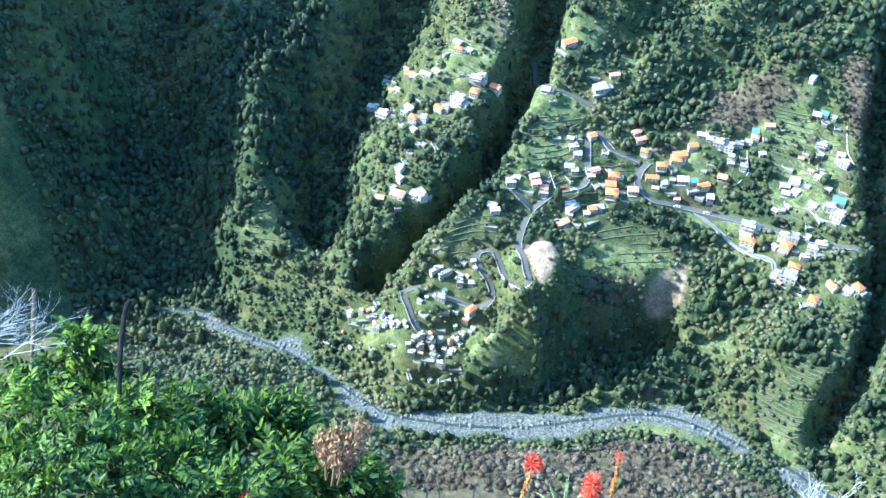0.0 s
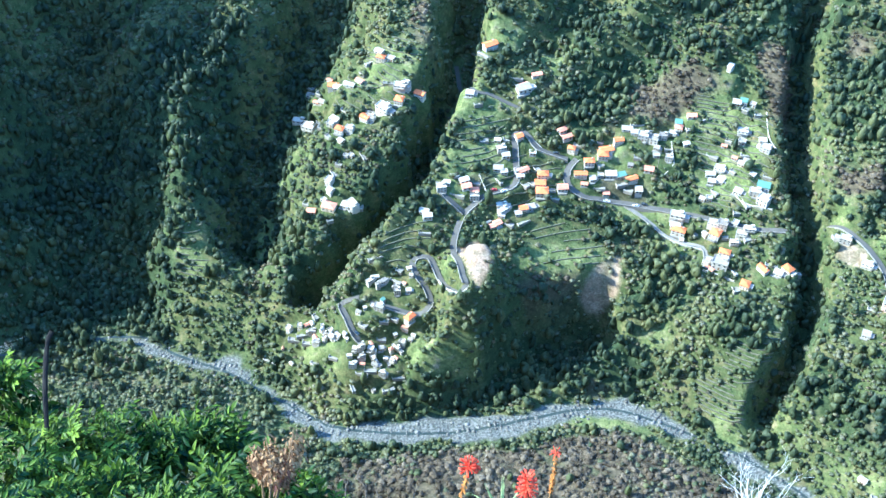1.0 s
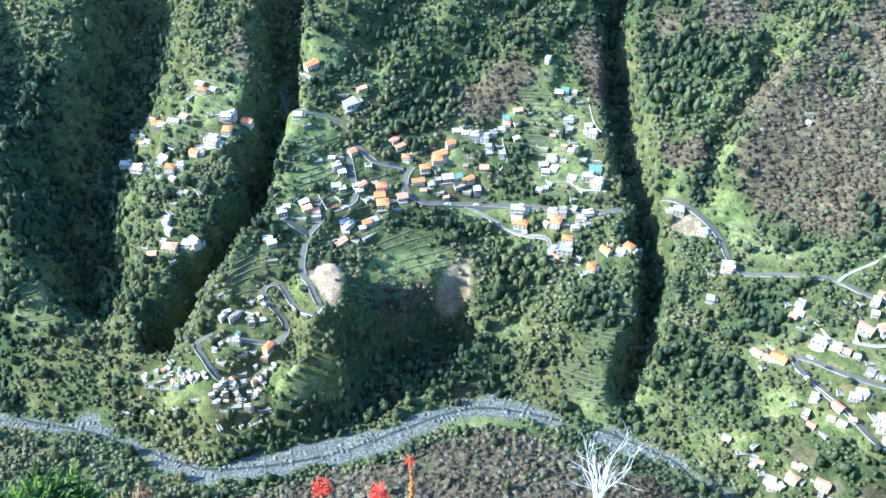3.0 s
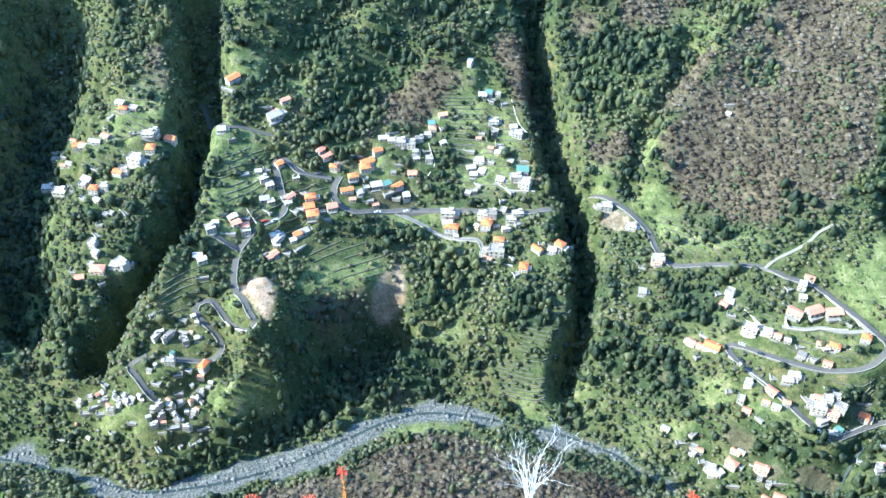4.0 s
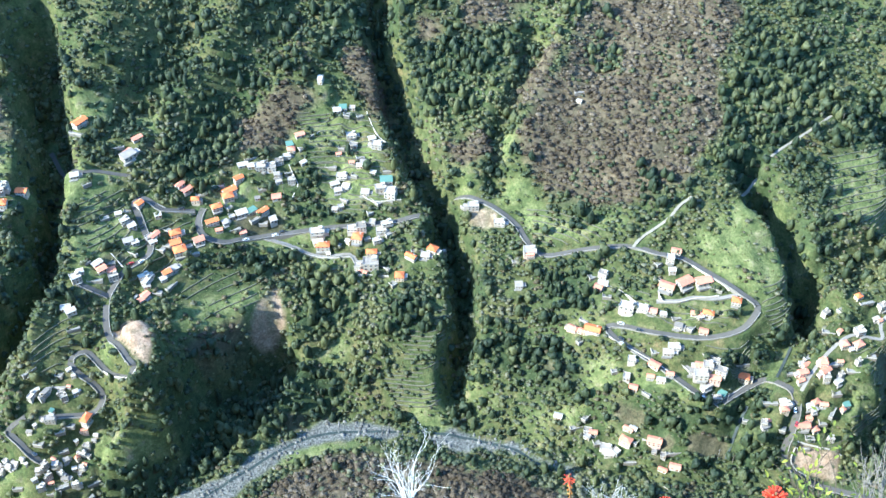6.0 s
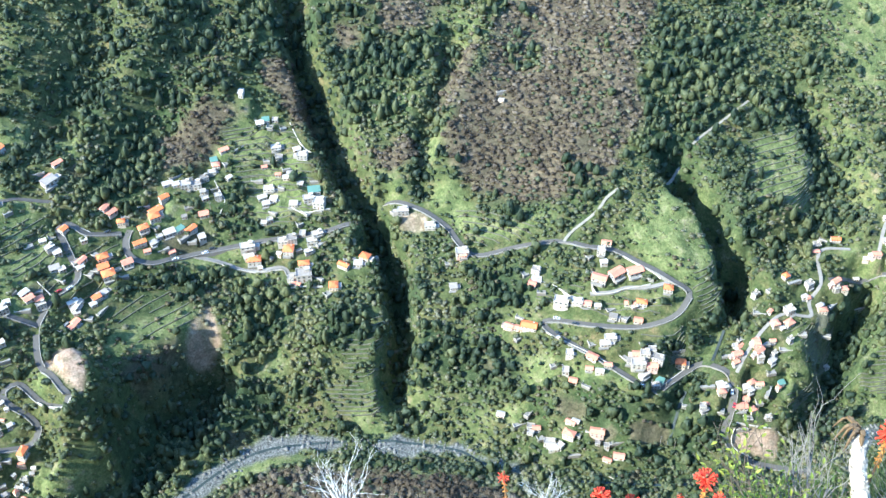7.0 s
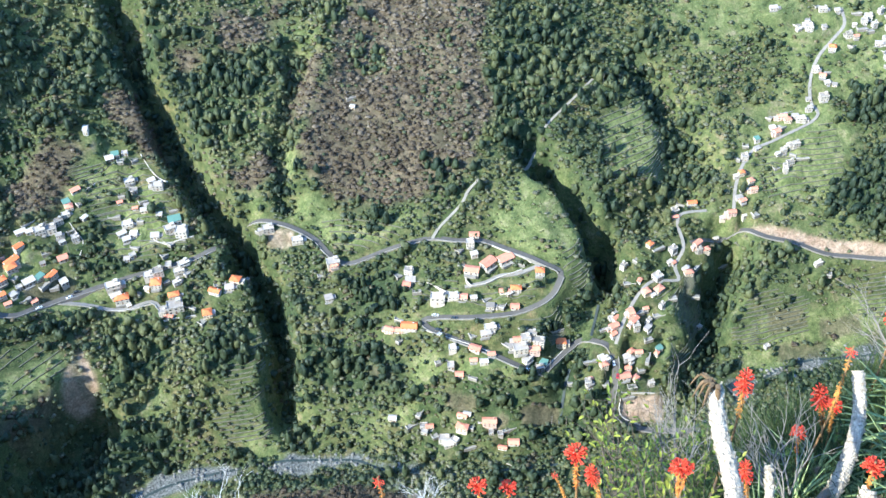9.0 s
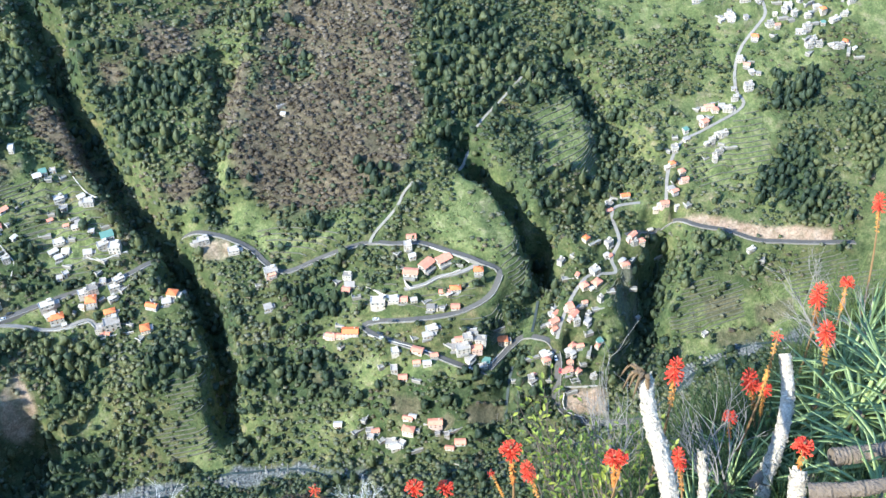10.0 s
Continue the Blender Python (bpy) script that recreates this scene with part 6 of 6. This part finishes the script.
leaf_kinds = [aloe_leaf_mesh(1.0, 0.062, b) for b in (0.35, 0.7, 1.0, 0.15)]
for x, y, z, r in ROSETTES:
    top = tagged(new("aloe_plant"), "aloe rosette with long arching grey-green toothed leaves", "aloe", "aloe plants")
    top.location = (x, y, z - 0.35 * r)
    bm = bmesh.new()
    tube(bm, [(0, 0, 0.03), (0.02, 0, -0.4), (0.0, -0.1, -1.3)], [0.035, 0.03, 0.03], 8)
    part("stem", bm, LOG, top)
    for k in range(34):
        ob = new("leaf", leaf_kinds[fr.randrange(4)])
        ob.parent = top
        ob.matrix_basis = Matrix.Rotation(k * 2.39996 + fr.uniform(-0.2, 0.2), 4, "Z") @ Matrix.Rotation(fr.uniform(-0.55, 0.55), 4, "X") @ Matrix.Diagonal((r * 1.0, r * fr.uniform(0.7, 1.15), r, 1))

# tufts of dark narrow blades
for x, y, z, r in TUFTS:
    v, f = [], []
    for k in range(330):
        a, out = fr.uniform(0, 6.283), fr.uniform(0.05, 0.9)
        d = Vector((math.cos(a) * out, math.sin(a) * out, 1)).normalized()
        sd = Vector((-math.sin(a), math.cos(a), 0)) * fr.uniform(0.002, 0.006)
        o = Vector((fr.gauss(0, 0.3) * r, fr.gauss(0, 0.3) * r, -0.45 * r - 0.25))
        ln = r * fr.uniform(0.9, 1.7)
        n = len(v)
        for t in (0, 0.35, 0.7, 1.0):
            p = o + d * ln * t + Vector((d.x, d.y, -0.5)) * ln * 0.45 * t * t
            v += [tuple(p - sd * (1 - t)), tuple(p + sd * (1 - t))]
        f += [(n + q, n + q + 1, n + q + 3, n + q + 2) for q in (0, 2, 4)]
    ob = link_mesh("grass_tuft", v, f, BLADE)
    ob.location = (x, y, z)
    tagged(ob, "tuft of dark narrow leaves among the aloes", "grass", kind="stuff")


# twigs and shrubs
def fork(bm, p, d, length, r, depth, gen, spread=0.6, tips=None):
    pts, q, dd = [p], p, d
    for k in range(4):
        dd = (dd + Vector((gen.gauss(0, 0.16), gen.gauss(0, 0.16), gen.gauss(0.03, 0.12)))).normalized()
        q = q + dd * length / 4
        pts.append(q)
        if tips is not None:
            tips.append((q, dd))
    tube(bm, pts, [r, r * 0.9, r * 0.8, r * 0.7, r * 0.58], 5)
    if depth:
        for k in range(gen.choice((2, 3, 3))):
            at = pts[gen.choice((2, 3, 4))]
            nd = (dd + Vector((gen.gauss(0, spread), gen.gauss(0, spread), gen.gauss(0.1, spread * 0.7)))).normalized()
            fork(bm, at, nd, length * gen.uniform(0.55, 0.8), r * 0.55, depth - 1, gen, spread, tips)


for i, (a, b, k) in enumerate(WHITE_SHRUBS):
    a, b = Vector(a), Vector(b)
    shrub = tagged(new("dead_shrub"), "bleached white leafless shrub with fine forking twigs", "shrub", "dead white shrubs")
    for n in range((7, 6, 3, 3)[i]):
        bm = bmesh.new()
        d = (b - a).normalized() + Vector((fr.gauss(0, 0.16), fr.gauss(0, 0.12), fr.gauss(0, 0.08)))
        fork(bm, a, d.normalized(), (b - a).length * fr.uniform(0.45, 0.62) * (1.0 if i < 2 else 0.68), (0.0027 if i < 2 else 0.0016) * k + 0.0004, 4 if i > 1 else 3, fr, 0.36)
        part("branch", bm, DEADWOOD, shrub)
twigs = [(GREY_TWIGS, "dry_shrub", "dry grey leafless twigs", GREYTWIG, None), (LEAFY_TWIGS, "thin_shrub", "thin shrub with small yellow-green leaves", BARK, YELLOW_LEAF),
         (DARK_SHRUBS, "low_shrub", "low dark-leaved shrub crowding round the aloe stems", BARK, UNDER_LEAF)]
for rows, name, label, wood_mat, leaf_mat in twigs:
    for a, b in rows:
        a, b = Vector(a), Vector(b)
        shrub = tagged(new(name), label, "shrub")
        tips = []
        bm = bmesh.new()
        for n in range(3):
            d = (b - a).normalized() + Vector((fr.gauss(0, 0.1), fr.gauss(0, 0.1), fr.gauss(0, 0.06)))
            fork(bm, a, d.normalized(), (b - a).length * fr.uniform(0.5, 0.8), 0.0038, 2, fr, 0.4, tips)
        part("branch", bm, wood_mat, shrub)
        if leaf_mat:
            v, f = [], []
            for p, d in tips[::2] if leaf_mat is YELLOW_LEAF else tips:
                for q in range(1 if leaf_mat is YELLOW_LEAF else 2):
                    lv, lf = leaflet(fr.uniform(0.022, 0.04), 0.014)
                    m = Matrix.Translation(p) @ (d + Vector((fr.gauss(0, 0.7), fr.gauss(0, 0.7), fr.gauss(0, 0.7)))).to_track_quat("Y", "Z").to_matrix().to_4x4()
                    n = len(v)
                    v += [tuple(m @ Vector(t)) for t in lv]
                    f += [tuple(t + n for t in u) for u in lf]
            ob = link_mesh("foliage", v, f, leaf_mat)
            ob.parent = shrub
            tagged(ob, "small yellow-green leaves" if leaf_mat is YELLOW_LEAF else "small dark green leaves", kind="stuff")

for i, pts in enumerate(CHARRED):
    bm = bmesh.new()
    line = spline(pts, 5)
    tube(bm, line, [0.0098 - 0.001 * math.sin(k) for k in range(len(line))], 9, 0.12, fr)
    me = bpy.data.meshes.new("charred_branch")
    bm.to_mesh(me)
    bm.free()
    me.materials.append(CHAR if i == 0 else BARK)
    tagged(new("charred_branch", me), "charred black broken branch standing upright" if i == 0 else "short dark broken branch among white twigs", "branch")
for pts in BARE_STEMS:
    bm = bmesh.new()
    line = spline(pts, 4)
    tube(bm, line, [0.0036 - 0.002 * k / len(line) for k in range(len(line))], 6)
    me = bpy.data.meshes.new("bare_stem")
    bm.to_mesh(me)
    bm.free()
    me.materials.append(BARK)
    tagged(new("bare_stem", me), "thin bare curled stem rising beside the bush", "stem")
for a, b, c in PLUMES:
    plume = tagged(new("dried_plume"), "drooping dried brown flower plume on the bush", "plume", "dried plumes")
    a, b, c = Vector(a), Vector(b), Vector(c)
    bm = bmesh.new()
    line = spline([a, (a + b) / 2 + Vector((0.02, 0, 0.05)), b], 5)
    tube(bm, line, [0.005 - 0.0003 * k for k in range(len(line))], 5)
    part("stem", bm, BROWNLEAF, plume)
    v, f = [], []
    for k in range(420):
        t = fr.random() ** 0.8
        p = line[int(3 + t * (len(line) - 4))] + Vector((fr.gauss(0.012 * t, 0.016), fr.gauss(0, 0.018), fr.gauss(-0.05 * t, 0.026)))
        lv, lf = leaflet(fr.uniform(0.014, 0.034), fr.uniform(0.006, 0.011))
        m = Matrix.Translation(p) @ Vector((fr.gauss(0.15, 0.6), fr.gauss(0, 0.6), -0.8)).to_track_quat("Y", "Z").to_matrix().to_4x4()
        n = len(v)
        v += [tuple(m @ Vector(t)) for t in lv]
        f += [tuple(t + n for t in u) for u in lf]
    ob = link_mesh("seed_tuft", v, f, DRY)
    ob.parent = plume
    tagged(ob, "tangle of dry brown bracts", kind="stuff")


# ---- garden walls, parked cars, poles, single trees ----
for pts, high in GARDEN_WALLS:
    line = smooth_line(pts, 2.5)
    hz = height_at(line[:, 0], line[:, 1])
    for _ in range(4):
        hz[1:-1] = 0.25 * hz[:-2] + 0.5 * hz[1:-1] + 0.25 * hz[2:]
    bm = bmesh.new()
    strip(bm, np.column_stack([line, hz]), 0.22, -0.22, -2.5, high * 0.6)
    bmesh.ops.recalc_face_normals(bm, faces=bm.faces)
    me = bpy.data.meshes.new("retaining_wall")
    bm.to_mesh(me)
    bm.free()
    me.materials.append(PLASTERS[0])
    tagged(new("retaining_wall", me), "pale plastered retaining wall holding up a terrace", "wall", "garden walls")


def paint(name, col):
    m, nn, ll, p = nodes_of(name)
    p.inputs["Base Color"].default_value = (*col, 1)
    p.inputs["Roughness"].default_value = 0.3
    p.inputs["Coat Weight"].default_value = 0.5
    return m


CAR_PAINTS = [("white", paint("white_paint", (0.6, 0.6, 0.6))), ("dark grey", paint("dark_paint", (0.04, 0.045, 0.05))), ("red", paint("red_paint", (0.35, 0.03, 0.03)))]
RUBBER = simple("rubber", (0.02, 0.02, 0.02), 0.9, 0.2, 5.0)


def car(colour, material):
    top = tagged(new("car"), "small " + colour + " car parked on the asphalt road", "car", "parked cars")
    bm = bmesh.new()
    prof = [(-2.0, 0.35), (-2.05, 0.75), (-1.9, 0.95), (-0.9, 1.0), (0.9, 1.0), (1.95, 0.85), (2.05, 0.6), (2.0, 0.35)]
    for s in (-1, 1):
        bm.faces.new([bm.verts.new((x, s * 0.83, z)) for x, z in (prof if s > 0 else prof)])
    bm.verts.ensure_lookup_table()
    n = len(prof)
    for i in range(n):
        j = (i + 1) % n
        bm.faces.new((bm.verts[i], bm.verts[j], bm.verts[n + j], bm.verts[n + i]))
    bmesh.ops.recalc_face_normals(bm, faces=bm.faces)
    part("body", bm, material, top)
    bm = bmesh.new()
    g = add_box(bm, -0.35, 0, 1.22, 2.5, 1.5, 0.48)
    for v in g["verts"]:
        if v.co.z > 1.2:
            v.co.x = -0.35 + (v.co.x + 0.35) * 0.68
            v.co.y *= 0.84
    part("cabin", bm, GLASS, top, "dark glazed cabin")
    bm = bmesh.new()
    add_box(bm, -0.35, 0, 1.48, 1.6, 1.22, 0.06)
    part("roof", bm, material, top)
    for x in (-1.25, 1.3):
        for y in (-0.78, 0.78):
            bm = bmesh.new()
            bmesh.ops.create_cone(bm, segments=14, radius1=0.32, radius2=0.32, depth=0.2, cap_ends=True, matrix=Matrix.Translation((x, y, 0.32)) @ Matrix.Rotation(math.pi / 2, 4, "X"))
            wheel = part("wheel", bm, RUBBER, top)
            bm = bmesh.new()
            bmesh.ops.create_cone(bm, segments=12, radius1=0.2, radius2=0.18, depth=0.06, cap_ends=True, matrix=Matrix.Translation((x, y * 1.13, 0.32)) @ Matrix.Rotation(math.pi / 2, 4, "X"))
            part("rim", bm, FRAMEWHITE, wheel, "pale metal rim")
    for x, y in ((2.02, 0.6), (2.02, -0.6)):
        bm = bmesh.new()
        add_box(bm, x, y, 0.68, 0.06, 0.3, 0.14)
        part("headlight", bm, FRAMEWHITE, top)
    return top


car_kinds = [car(*p) for p in CAR_PAINTS]
used = set()
for i, (x, y) in enumerate(CARS):
    best = min(((math.hypot(p[0] - x, p[1] - y), name, k) for name, line in LINES.items() if ROAD_KINDS[name][1] == 0 for k, p in enumerate(line)), key=lambda t: t[0])
    line = LINES[best[1]]
    k = min(max(best[2], 1), len(line) - 2)
    d = line[k + 1, :2] - line[k - 1, :2]
    d /= np.linalg.norm(d)
    off = 1.35 if i % 2 else -1.35
    p = line[k, :2] + np.array([-d[1], d[0]]) * off
    m = Matrix.Translation((p[0], p[1], line[k, 2] + 0.13)) @ Matrix.Rotation(math.atan2(d[1], d[0]) + (math.pi if i % 3 == 0 else 0), 4, "Z")
    kind = (0, 1, 0, 1, 0, 2)[i % 6]
    if kind in used:
        copy_thing(car_kinds[kind], m)
    else:
        used.add(kind)
        car_kinds[kind].matrix_basis = m
for x, y in POLES:
    z = float(height_at(x, y))
    pole = tagged(new("utility_pole"), "slender pale utility pole with a crossbar", "pole", "utility poles")
    pole.location = (x, y, z)
    bm = bmesh.new()
    tube(bm, [(0, 0, -0.5), (0, 0, 4), (0, 0, 8)], [0.16, 0.14, 0.1], 8)
    part("post", bm, CONCRETE, pole)
    bm = bmesh.new()
    add_box(bm, 0, 0, 7.5, 1.8, 0.12, 0.12)
    part("crossbar", bm, CONCRETE, pole)


# single garden trees with a forked trunk and a ragged crown
def garden_tree(seed, material, label):
    gg = np.random.default_rng(seed)
    top = tagged(new("garden_tree"), label, "tree", "garden trees")
    bm = bmesh.new()
    tube(bm, [(0, 0, -0.6), (0.05, 0, 0.8), (0.1, 0.05, 1.9)], [0.2, 0.16, 0.11], 7)
    for k in range(4):
        a = k * 1.6 + 0.3
        tube(bm, [(0.1, 0.05, 1.6), (0.1 + 0.6 * math.cos(a), 0.6 * math.sin(a), 2.5), (1.1 * math.cos(a), 1.1 * math.sin(a), 3.2)], [0.09, 0.06, 0.03], 5)
    part("trunk", bm, BARK, top)
    pv, pf = crown_proto(gg, 170, 0.24, 0.9, 3)
    pv = pv * 2.1 + [0, 0, 1.3]
    ob = raw_mesh("crown", pv, pf, material, np.full(len(pv), 0.35 + 0.2 * gg.random()))
    ob.parent = top
    return top


tree_kinds = [garden_tree(1, LEAF_DARK, "dark round-crowned evergreen tree beside the houses"), garden_tree(2, LEAF_MID, "light green fruit tree in a terraced garden"),
              garden_tree(3, LEAF_DARK, "dark spreading tree on the terrace edge"), garden_tree(4, LEAF_PALE, "grey-green bushy tree among the houses")]
used = set()
for i, (x, y) in enumerate(LONE_TREES):
    k, s = i % 4, rng.uniform(0.7, 1.35)
    m = Matrix.Translation((x, y, float(height_at(x, y)))) @ Matrix.Rotation(rng.uniform(0, 6.28), 4, "Z")
    if k in used:
        copy_thing(tree_kinds[k], m @ Matrix.Scale(s / tree_kinds[k].scale[0], 4))
    else:
        used.add(k)
        tree_kinds[k].matrix_basis = m @ Matrix.Scale(s, 4)
